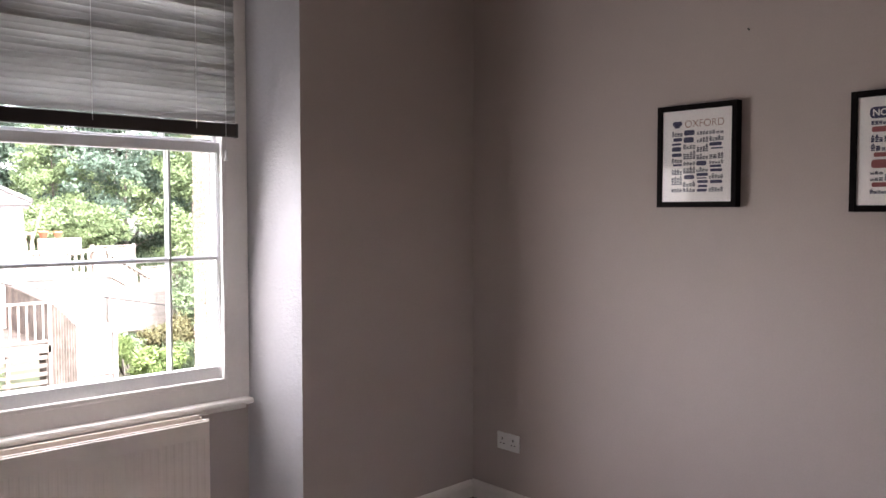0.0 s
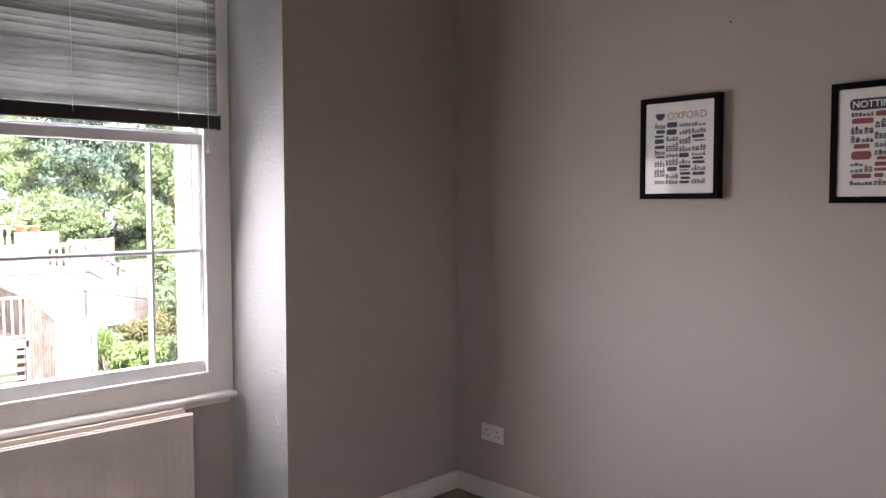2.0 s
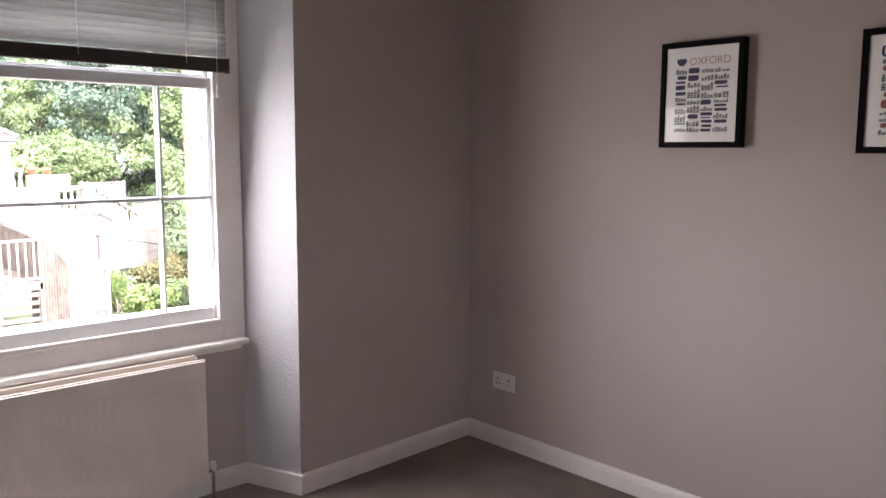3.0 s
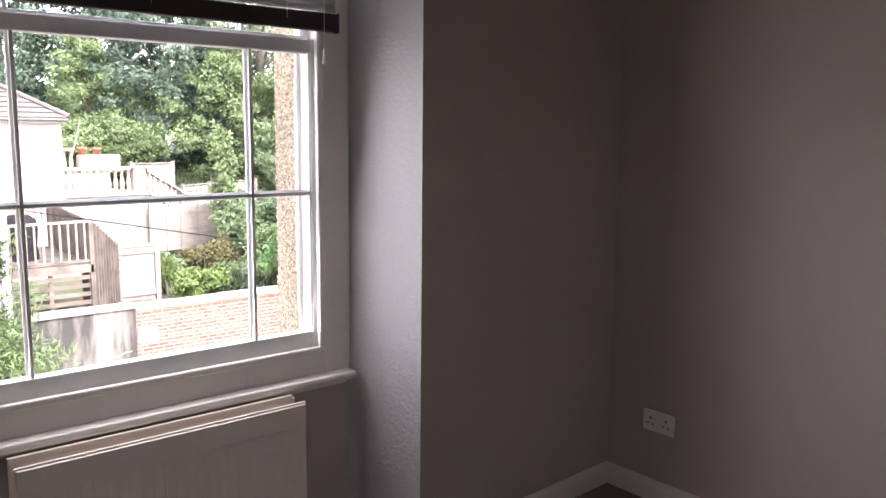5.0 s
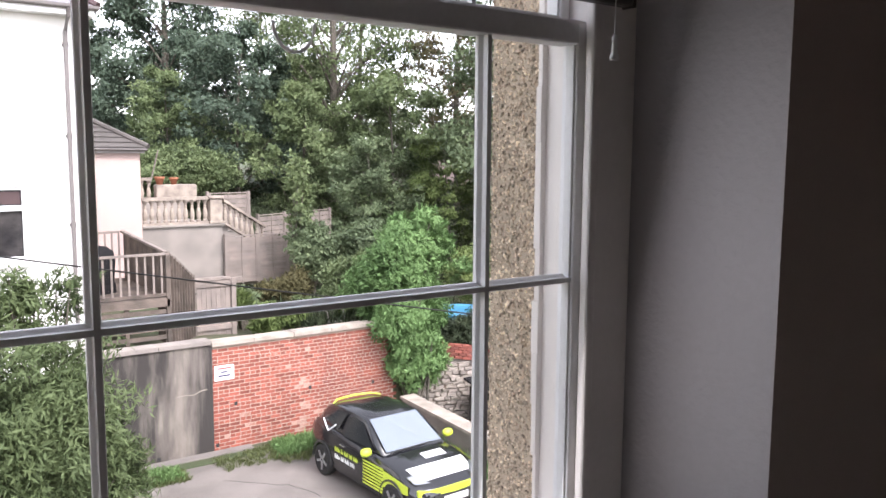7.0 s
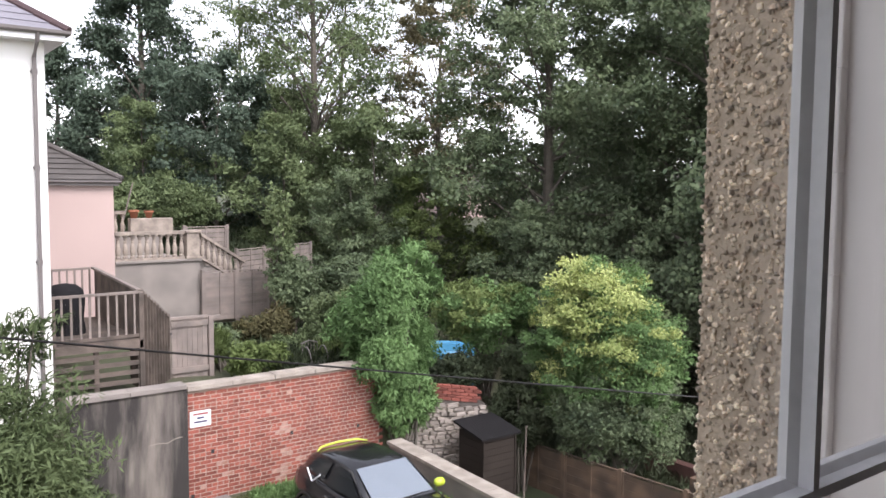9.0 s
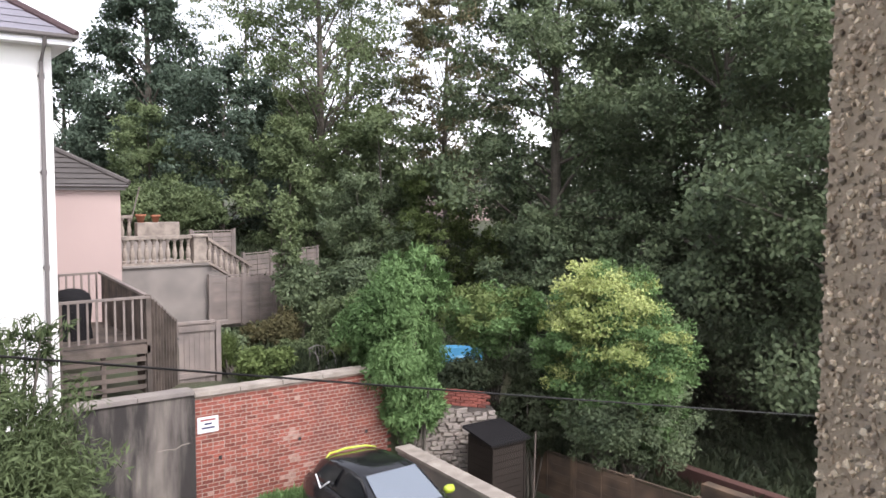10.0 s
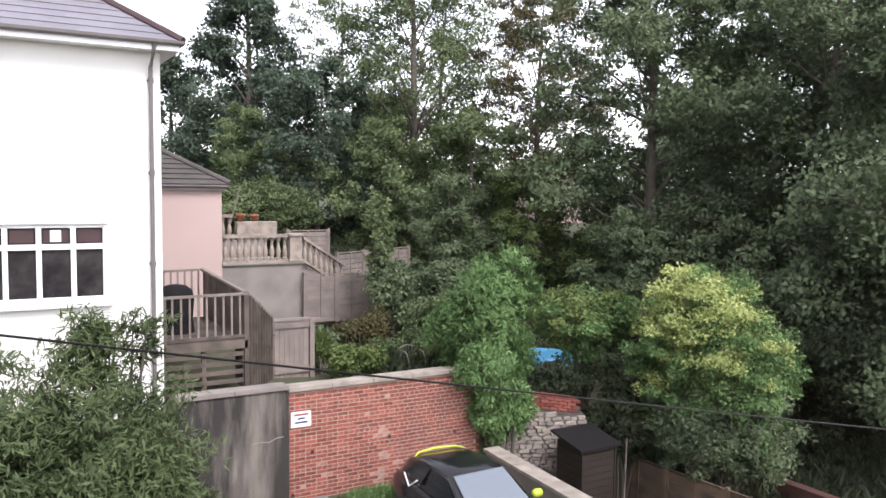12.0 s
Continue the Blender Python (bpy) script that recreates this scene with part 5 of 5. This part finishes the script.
for x, z in ((7.124, -3.77), (8.89, -3.70), (10.55, -3.83), (6.70, -4.62), (5.45, -4.66)):
    part("weep_hole", bx(x - 0.035, x + 0.035, WALLY - 0.034 if x < 6.6 else WALLY - 0.004, WALLY + 0.02, z - 0.04, z + 0.04), M_DARK, gw, "dark weep hole")
part("footing", bx(4.45, 7.4, WALLY - 0.30, WALLY - 0.03, GROUND, GROUND + 0.07, 0.02), M_APRON, gw)
crack = tube([(5.85, WALLY - 0.032, -3.42), (6.05, WALLY - 0.033, -3.40), (6.2, WALLY - 0.032, -3.43), (6.35, WALLY - 0.033, -3.36), (6.5, WALLY - 0.032, -3.35)], 0.008, 4)
part("crack_filler", crack, M_COPING, gw)
sign = tagged(thing("parking_sign", (6.87, WALLY - 0.01, -3.2)), "small white notice fixed to the brick wall", "sign")
part("plate", bx(6.66, 7.09, WALLY - 0.022, WALLY - 0.006, -3.21, -2.885, 0.004), M_VINYLWHITE, sign)
for z, a, b, m in ((-2.95, 6.72, 7.03, M_INKRED), (-3.03, 6.80, 6.95, M_INK), (-3.11, 6.74, 7.01, M_INK)):
    part("text_bar", bx(a, b, WALLY - 0.0245, WALLY - 0.0225, z - 0.018, z + 0.018), m, sign)

# ---- low wall beside the car and the lower yard ----
lw = tagged(thing("low_wall", (10.7, 15, GROUND)), "low rendered boundary wall with a pale flat coping", "wall")
part("wall_body", prism([(10.30, 8.0), (10.62, 8.0), (11.20, 17.7), (10.88, 17.7)], -6.3, -4.12), M_CONCRETE, lw)
for k in range(8):
    f0, f1 = k / 8, (k + 0.99) / 8
    part("coping_slab", prism([(10.26 + 0.58 * f0, 8 + 9.75 * f0), (10.66 + 0.58 * f0, 8 + 9.75 * f0), (10.66 + 0.58 * f1, 8 + 9.75 * f1), (10.26 + 0.58 * f1, 8 + 9.75 * f1)], -4.12, -4.05), M_COPING, lw)
shed = tagged(thing("shed", (13.5, 17.4, -6.3)), "small dark timber shed with a felt roof", "shed")
part("body", bx(13.02, 13.96, 16.97, 17.85, -6.33, -4.2), M_DARKTIMBER, shed)
for k in range(13):
    part("cladding_board", bx(13.0, 13.98, 16.945, 16.97, -6.3 + 0.165 * k, -6.145 + 0.165 * k), M_DARKTIMBER, shed)
    part("cladding_board", bx(12.995, 13.02, 16.97, 17.85, -6.3 + 0.165 * k, -6.145 + 0.165 * k), M_DARKTIMBER, shed)
for x in (12.985, 13.96):
    part("corner_batten", bx(x, x + 0.04, 16.92, 16.945, -6.3, -4.2), M_DARKTIMBER, shed)
part("roof", extrude([(16.85, -4.23), (17.95, -4.02), (17.95, -3.97), (16.85, -4.18)], "x", 12.88, 14.1), M_FELT, shed, "black felt roof")
pole = tagged(link("leaning_pole", tube([(14.0, 16.65, -6.3), (14.3, 16.9, -4.1)], 0.022, 8), M_TIMBER), "grey pole leaning against the shed", "pole")
bag = tagged(link("white_bucket", lathe([(0.11, 0), (0.15, 0.32), (0.16, 0.33), (0.14, 0.32), (0.10, 0.03)], 14, (14.35, 16.2, -6.28)), M_VINYLWHITE), "white plastic bucket on rubble", "bucket")
rub_v, rub_f = [], []
for k in range(420):
    s = rng.uniform(0.03, 0.12)
    rub_f.append(iface + len(iv) * k)
    rub_v.append(iv * (s * rng.uniform(0.6, 1.4, 3)) + np.array((rng.normal(14.0, 0.6), rng.normal(15.4, 0.7), -6.3 + abs(rng.normal(0, 0.12)))))
rm = bpy.data.meshes.new("rubble_heap")
rm.from_pydata(np.concatenate(rub_v).tolist(), [], np.concatenate(rub_f).tolist())
rm.materials.append(M_RUBBLE)
tagged(new("rubble_heap", rm), "heap of grey broken stone on the ground", "rubble", kind="stuff")
trestle = tagged(thing("wooden_trestle", (12.5, 17.6, -6.3)), "brown wooden trestle leaning by the wall", "trestle")
for dx in (0, 0.45):
    part("leg", board_bar((12.3 + dx, 17.5, -6.3), (12.4 + dx, 18.0, -5.3), 0.05, 0.04), M_FENCE, trestle)
for f in (0.35, 0.8):
    part("rung", board_bar((12.3 + 0.1 * f, 17.5 + 0.5 * f, -6.3 + f), (12.75 + 0.1 * f, 17.5 + 0.5 * f, -6.3 + f), 0.04, 0.03), M_FENCE, trestle)
redwall = tagged(link("brick_boundary_wall", bx(19.2, 19.5, 6.0, 17.3, -7.0, -5.8, 0.02), M_REDWALL), "low red-brown wall beyond the fence", "wall")
planks = tagged(link("stacked_planks", bx(17.6, 17.9, 12.5, 14.6, -6.4, -5.4, 0.02), M_FENCE), "brown timber planks stacked beyond the fence", "planks")
tarp = tagged(link("blue_paddling_pool", lathe([(0.85, 0.0), (0.95, 0.1), (0.95, 1.35), (0.9, 1.42), (0.8, 1.35)], 24, (17.1, 23.8, -4.98)), M_BLUE), "blue garden pool among the shrubs", "pool")
chair = tagged(thing("garden_chair", (10.1, 19.7, -2.75)), "dark green curved metal garden chair", "chair")
for s in (-0.22, 0.22):
    part("arm_hoop", tube([(10.1 + s, 19.7 + 0.24 * math.cos(a), -2.5 + 0.36 * math.sin(a)) for a in [math.pi * k / 12 for k in range(13)]], 0.014, 6), M_PIPE, chair)
    for dy in (-0.24, 0.24):
        part("leg", tube([(10.1 + s, 19.7 + dy, -2.5), (10.1 + s, 19.7 + dy, -2.8)], 0.014, 6), M_PIPE, chair)
part("seat", bx(9.87, 10.33, 19.46, 19.94, -2.51, -2.48, 0.01), M_PIPE, chair)
for k in range(6):
    part("back_rod", tube([(9.9 + 0.08 * k, 19.93, -2.48), (9.9 + 0.08 * k, 19.98, -2.08)], 0.008, 5), M_PIPE, chair)
part("back_rail", tube([(9.88, 19.98, -2.1), (10.1, 20.0, -2.04), (10.32, 19.98, -2.1)], 0.014, 6), M_PIPE, chair)

# ---- overhead cables ----
def cable(name, a, b, sag, r, label):
    a, b = Vector(a), Vector(b)
    pts = [a.lerp(b, k / 40) - Vector((0, 0, sag * 4 * (k / 40) * (1 - k / 40))) for k in range(41)]
    return tagged(link(name, tube(pts, r, 6), M_CABLE), label, "cable")


cable("overhead_cable", (-2.9, 5.6, 2.035), (19.3, 5.85, -2.295), 0.12, 0.0042, "black telephone cable strung across the yard")


# ---- shrubs ----
def shrub(name, centre, rx, ry, rz, clumps, per, size, leaf, label, seed, narrow=0.5, droop=0.0, clump=0.35, lump=9, base=None, top_leaf=None):
    rng_ = random.Random(seed)
    c = Vector(centre)
    base_z = base if base is not None else c.z - rz
    t = tagged(thing(name, (c.x, c.y, base_z)), label, "shrub")
    lumps = []
    for k in range(lump):
        a, e = rng_.uniform(0, 6.28), rng_.uniform(-0.9, 1.0)
        q = rng_.uniform(0.35, 0.62)
        lumps.append((Vector((math.cos(a) * math.cos(e) * rx * (1 - q), math.sin(a) * math.cos(e) * ry * (1 - q), math.sin(e) * rz * (1 - q))), q))
    outward = lambda p: Vector(((p.x - c.x) / rx, (p.y - c.y) / ry, (p.z - c.z) / rz + 0.25)).normalized()
    pts = []
    for k in range(clumps):
        o, q = lumps[k % lump]
        d = Vector((rng_.gauss(0, 1), rng_.gauss(0, 1), rng_.gauss(0, 1))).normalized() * (rng_.uniform(0.55, 1.04) if rng_.random() < 0.85 else rng_.uniform(1.0, 1.2))
        pts.append(c + o + Vector((d.x * rx * q, d.y * ry * q, d.z * rz * q)))
    # upper clumps take the lighter top_leaf, which paints sunlight onto the crown
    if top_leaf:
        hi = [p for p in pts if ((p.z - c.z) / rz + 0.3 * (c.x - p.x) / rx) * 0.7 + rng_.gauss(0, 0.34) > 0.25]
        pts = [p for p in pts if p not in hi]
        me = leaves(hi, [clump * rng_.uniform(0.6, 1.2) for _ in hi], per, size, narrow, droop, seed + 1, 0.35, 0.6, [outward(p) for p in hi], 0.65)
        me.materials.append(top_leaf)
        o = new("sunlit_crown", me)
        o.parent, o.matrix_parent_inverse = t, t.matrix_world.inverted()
        tagged(o, "yellow-green variegated top leaves, sunlight put into their colour")
    me = leaves(pts, [clump * rng_.uniform(0.6, 1.2) for _ in pts], per, size, narrow, droop, seed, 0.35, 0.6, [outward(p) for p in pts], 0.65)
    me.materials.append(leaf)
    o = new("crown", me)
    o.parent, o.matrix_parent_inverse = t, t.matrix_world.inverted()
    bm = bmesh.new()
    for k in range(10):
        p = pts[rng_.randrange(len(pts))]
        b0 = Vector((c.x + rng_.uniform(-0.2, 0.2), c.y + rng_.uniform(-0.2, 0.2), base_z - 0.1))
        tube([b0, b0.lerp(p, 0.5) + Vector((0, 0, 0.15)), p], [0.05, 0.03, 0.01], 5, bm)
    part("stems", bm, M_BARK, t)
    return t


shrub("buddleia_bush", (2.1, 15.9, -2.6), 2.1, 1.5, 2.2, 640, 85, 0.155, L_BUDDLEIA, "arching buddleia bush with long narrow leaves", 41, 0.2, 0.5, 0.42, 12, GROUND)
shrub("buddleia_bush", (3.5, 15.7, -3.3), 0.9, 0.8, 1.5, 220, 75, 0.155, L_BUDDLEIA, "arching buddleia bush with long narrow leaves", 42, 0.2, 0.5, 0.36, 7, GROUND)
shrub("buddleia_bush", (3.1, 16.3, -0.9), 0.8, 0.5, 0.9, 40, 45, 0.2, L_BUDDLEIA, "top shoots of the arching buddleia bush", 43, 0.18, 0.7, 0.3, 6, -3.5)
shrub("climber_shoots", (11.8, 18.6, -0.35), 1.2, 0.9, 0.75, 110, 34, 0.16, L_IVY, "loose top shoots of the leafy climber", 45, 0.25, -0.5, 0.22, 10, -2.0)
shrub("climber_covered_stump", (11.7, 18.5, -1.65), 1.6, 1.0, 1.7, 640, 110, 0.125, L_IVY, "leafy climber smothering the wall's end", 44, 0.27, 0.9, 0.32, 11, -4.6)
shrub("climber_covered_stump", (11.65, 18.2, -3.4), 0.75, 0.5, 1.2, 150, 60, 0.15, L_IVY, "leafy climber smothering the wall's end", 47, 0.27, 0.9, 0.28, 6, -4.7)
shrub("variegated_shrub", (16.75, 16.85, -2.6), 2.2, 2.1, 2.6, 1150, 150, 0.092, L_IVY, "large rounded shrub with yellow-green variegated top leaves, sunlight put into their colour", 46, 0.5, 0.1, 0.36, 14, -6.4, L_GOLD)
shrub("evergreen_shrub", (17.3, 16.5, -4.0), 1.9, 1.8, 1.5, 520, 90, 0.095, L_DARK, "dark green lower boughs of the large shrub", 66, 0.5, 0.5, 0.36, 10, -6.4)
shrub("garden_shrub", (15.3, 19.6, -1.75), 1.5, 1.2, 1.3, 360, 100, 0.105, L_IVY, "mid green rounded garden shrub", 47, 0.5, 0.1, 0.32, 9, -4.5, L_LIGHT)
shrub("garden_shrub", (18.7, 17.6, -2.4), 1.6, 1.5, 2.4, 380, 70, 0.14, L_MID, "mid green rounded garden shrub", 48, 0.5, 0.1, 0.36, 9, -6.4)
shrub("garden_shrub", (10.0, 22.3, -2.05), 0.8, 0.6, 0.65, 130, 60, 0.10, L_RUST, "low rusty brown garden shrub", 49, 0.5, 0.1, 0.26, 7, -2.8)
shrub("garden_shrub", (8.9, 20.2, -2.35), 0.75, 0.5, 0.5, 120, 60, 0.12, L_LIGHT, "bright green leafy plants behind the wall", 50, 0.4, 0.1, 0.24, 7, -2.8)
shrub("garden_shrub", (11.75, 24.2, -1.15), 0.75, 0.7, 1.25, 170, 60, 0.12, L_DARK, "dark green evergreen shrub", 51, 0.5, 0.1, 0.28, 7, -2.8)
shrub("garden_shrub", (12.6, 25.4, -1.4), 0.8, 0.7, 0.9, 150, 60, 0.12, L_DARK, "dark green evergreen shrub", 52, 0.5, 0.1, 0.28, 7, -2.8)
shrub("slender_sapling", (11.4, 24.3, 0.3), 0.5, 0.45, 1.5, 60, 36, 0.12, L_MID, "slender upright sapling among the shrubs", 53, 0.5, 0.0, 0.2, 8, -2.8)
shrub("bramble_bank", (10.2, 33.5, 0.9), 3.2, 1.6, 0.9, 460, 60, 0.13, L_MID, "bramble bank behind the terrace", 54, 0.5, 0.1, 0.4, 12, -1.2)
shrub("evergreen_shrub", (15.2, 18.3, -4.3), 1.0, 0.6, 1.4, 200, 60, 0.13, L_SHADE, "evergreen bush between shed and fence, leaves coloured dark for shade", 70, 0.45, 0.4, 0.3, 8, -6.4)
shrub("trailing_shrub", (14.0, 19.35, -3.2), 1.45, 0.6, 0.6, 210, 60, 0.12, L_SHADE, "straggling shrub trailing over the stone wall, leaves coloured dark for shade", 69, 0.4, 0.5, 0.28, 8, -4.4)
shrub("garden_shrub", (9.2, 22.7, -2.4), 1.1, 0.9, 0.42, 170, 60, 0.11, L_DARK, "dark low plants along the garden bed", 72, 0.45, 0.1, 0.26, 8, -2.9)
shrub("grass_tuft", (8.45, 21.2, -2.2), 0.35, 0.3, 0.5, 60, 40, 0.2, L_LIGHT, "tuft of pale yellow-green grass beside the gate", 73, 0.1, -1.2, 0.2, 5, -2.9)
shrub("garden_shrub", (11.0, 19.9, -2.4), 0.8, 0.5, 0.5, 110, 50, 0.11, L_LIGHT, "dry grasses and plants behind the wall", 55, 0.15, -0.3, 0.26, 6, -2.8)


def weeds(name, boxes, count, size, leaf, label, seed):
    """Grass and weeds, too many to count, over plan boxes (x0, x1, y0, y1, z)."""
    r_ = np.random.default_rng(seed)
    pts = []
    for k in range(count):
        x0, x1, y0, y1, z = boxes[k % len(boxes)]
        x, y = r_.uniform(x0, x1), r_.uniform(y0, y1)
        pts.append((x, y, (height(x, y) if z is None else z) + size * 0.3))
    me = leaves(pts, [size] * len(pts), 16, size, 0.16, -1.6, seed, 0.0)
    me.materials.append(leaf)
    return tagged(new(name, me), label, "grass", kind="stuff")


shrub("garden_shrub", (12.2, 21.6, -1.9), 1.2, 0.9, 0.9, 220, 60, 0.11, L_MID, "mid green shrubs filling the garden bed", 56, 0.5, 0.1, 0.3, 8, -3.0)
shrub("garden_shrub", (10.4, 21.0, -2.35), 0.8, 0.6, 0.5, 130, 60, 0.11, L_MID, "low green border plants", 58, 0.4, 0.1, 0.25, 7, -2.9)
shrub("garden_shrub", (14.0, 24.5, -1.7), 1.5, 1.0, 1.3, 260, 60, 0.13, L_DARK, "dark shrubs along the back fence", 59, 0.5, 0.1, 0.34, 8, -3.5)
weeds("grass", [(5.0, 5.7, 17.3, 17.8, GROUND), (6.4, 8.0, 17.3, 18.1, GROUND), (7.6, 8.6, 16.9, 18.2, GROUND + 0.05), (9.6, 10.6, 12.0, 17.6, GROUND + 0.05), (9.4, 10.9, 17.0, 18.2, GROUND)], 900, 0.10, L_GRASS, "rough grass and weeds along the wall's foot", 61)
weeds("ferns", [(7.7, 8.6, 17.3, 18.0, GROUND + 0.1), (10.0, 10.7, 11.5, 16.5, GROUND + 0.2), (4.7, 5.6, 17.4, 17.9, GROUND)], 420, 0.17, L_IVY, "leafy weeds growing from the paving edge", 62)
weeds("undergrowth", [(6.5, 16, 31, 47, None), (12, 32, 24, 46, None), (18, 34, 10, 26, None), (9.3, 16, 19.5, 22.6, None)], 7000, 0.42, L_SHADE, "green undergrowth on the hillside, leaves coloured dark for shade", 63)

# ---- far houses in the wood ----
fh = tagged(thing("far_house", (40, 51, 0)), "distant house with a brown gable roof among trees", "house")
part("wall", bx(37.5, 43, 51, 57, -6, 1.5), M_PINK, fh)
for s in (0, 1):
    strip_roof("roof", fh, *(((37.2, 50.6, 1.4), (43.3, 50.6, 1.4), (43.3, 54, 4.3), (37.2, 54, 4.3)) if s == 0 else ((43.3, 57.4, 1.4), (37.2, 57.4, 1.4), (37.2, 54, 4.3), (43.3, 54, 4.3))), 12, M_TILE)
ph = tagged(thing("far_house", (47, 34, -4)), "distant pale rendered house among trees", "house")
part("wall", bx(44.5, 52, 33, 40, -5, 0.4), M_RENDERWHITE, ph)
strip_roof("roof", ph, (44.2, 32.6, 0.3), (52.3, 32.6, 0.3), (52.3, 36.5, 3.0), (44.2, 36.5, 3.0), 12, M_TILE)
for x in (45.5, 47.5, 49.5):
    part("window", bx(x, x + 0.9, 32.96, 33.02, -1.6, -0.4), M_HOUSEGLASS, ph)

# ---- pieces: rubble stones, bricks ----
srng = random.Random(71)
sw = local(tagged(thing("stone_wall", (11.4, 19.3, -6.35), -23), "pale rubble stone wall of the lower yard with brick top courses", "wall"))
SW_LONG = 2.9


def stone_top(x):
    return 2.95 - 0.14 * x


bm = bmesh.new()
lo = [bm.verts.new(p) for p in ((0, 0.02, -0.1), (SW_LONG, 0.02, -0.1), (SW_LONG, 0.4, -0.1), (0, 0.4, -0.1))]
hi = [bm.verts.new(p) for p in ((0, 0.02, stone_top(0)), (SW_LONG, 0.02, stone_top(SW_LONG)), (SW_LONG, 0.4, stone_top(SW_LONG)), (0, 0.4, stone_top(0)))]
bm.faces.new(lo[::-1]), bm.faces.new(hi)
for k in range(4):
    bm.faces.new((lo[k], lo[(k + 1) % 4], hi[(k + 1) % 4], hi[k]))
part("core", bm, M_JOINT, sw)
stone_meshes = []
for k in range(10):
    bm = bx(-0.5, 0.5, -0.06, 0.05, -0.5, 0.5)
    bmesh.ops.bevel(bm, geom=bm.edges[:], offset=0.09, segments=1, affect="EDGES")
    for v in bm.verts:
        v.co += Vector((srng.uniform(-0.09, 0.09), srng.uniform(-0.012, 0.012), srng.uniform(-0.10, 0.10)))
    me = bpy.data.meshes.new("stone")
    bm.to_mesh(me), bm.free()
    me.materials.append(M_RUBBLE)
    stone_meshes.append(me)
z = -0.05
while z < 2.9:
    h = srng.uniform(0.07, 0.13)
    x = 0.0
    while x < SW_LONG - 0.1:
        w = srng.uniform(0.12, 0.34)
        if z + h < stone_top(x + w) + 0.01:
            o = new("stone", srng.choice(stone_meshes))
            o.parent = sw
            o.matrix_basis = Matrix.Translation((x + w / 2, srng.uniform(-0.012, 0.012), z + h / 2 + srng.uniform(-0.012, 0.012))) @ Matrix.Rotation(srng.uniform(-0.09, 0.09), 4, "Y") @ Matrix.Diagonal((w * 0.95, 1, h * 0.93, 1))
        x += w
    z += h
top_brick = bpy.data.meshes.new("brick")
bm = bx(0, 0.213, -0.05, 0.11, 0, 0.066)
bmesh.ops.bevel(bm, geom=bm.edges[:], offset=0.005, segments=1, affect="EDGES")
bm.to_mesh(top_brick), bm.free()
top_brick.materials.append(M_BRICK)
for row in range(5):
    for k in range(12):
        x = 0.225 * k + 0.11 * (row % 2)
        o = new("brick", top_brick)
        o.parent = sw
        o.matrix_basis = Matrix.Translation((x, 0.05 + srng.uniform(-0.006, 0.006), stone_top(x) + 0.012 + 0.078 * row)) @ Matrix.Rotation(0.139, 4, "Y")
brick_meshes = {}
for n, w in (("stretcher", 0.222), ("header", 0.106)):
    bm = bx(0, w, 0, 0.05, 0, 0.069)
    bmesh.ops.bevel(bm, geom=[e for e in bm.edges if all(v.co.y < 0.01 for v in e.verts)], offset=0.004, segments=1, affect="EDGES")
    for m in (M_BRICK, None):
        me = bpy.data.meshes.new("brick")
        bm.to_mesh(me)
        if m is None:
            m = M_PALEBRICK
        me.materials.append(m)
        brick_meshes[n, m is not M_BRICK] = me
    bm.free()
patches = ((8.65, -3.60, 0.15), (8.71, -4.10, 0.11), (8.52, -4.48, 0.20), (9.15, -3.62, 0.12), (8.95, -4.3, 0.10))
rest_v, rest_f = [], []
cz, row = GROUND + 0.03, 0
while cz < -2.53:
    head = row % 4 == 3
    w, x = (0.106, 6.63) if head else (0.222, 6.63 - 0.118 * (row % 2) + 0.118)
    if not head and row % 2 == 0:
        o = new("brick", brick_meshes["header", False])
        o.parent, o.matrix_parent_inverse = gw, gw.matrix_world.inverted()
        o.matrix_basis = Matrix.Translation((6.628, WALLY, cz))
    while x < 11.02:
        pale = any((x - a) ** 2 + (cz - b) ** 2 < r * r * srng.uniform(0.3, 1.2) for a, b, r in patches) or srng.random() < 0.03
        dy = WALLY + srng.uniform(-0.003, 0.003)
        if x < 9.0:
            o = new("brick", brick_meshes["header" if head else "stretcher", pale])
            o.parent, o.matrix_parent_inverse = gw, gw.matrix_world.inverted()
            o.matrix_basis = Matrix.Translation((x, dy, cz))
        else:
            me = brick_meshes["header" if head else "stretcher", False]
            off = sum(len(v) for v in rest_v)
            rest_v.append([(v.co.x + x, v.co.y + dy, v.co.z + cz) for v in me.vertices])
            rest_f += [[i + off for i in p.vertices] for p in me.polygons]
        x += w + 0.014
    cz += 0.083
    row += 1
rm = bpy.data.meshes.new("far_bricks")
rm.from_pydata([v for b in rest_v for v in b], [], rest_f)
rm.materials.append(M_BRICK)
fb = new("far_bricks", rm)
fb.parent, fb.matrix_parent_inverse = gw, gw.matrix_world.inverted()
tagged(fb, "more red bricks of the same wall", kind="stuff")
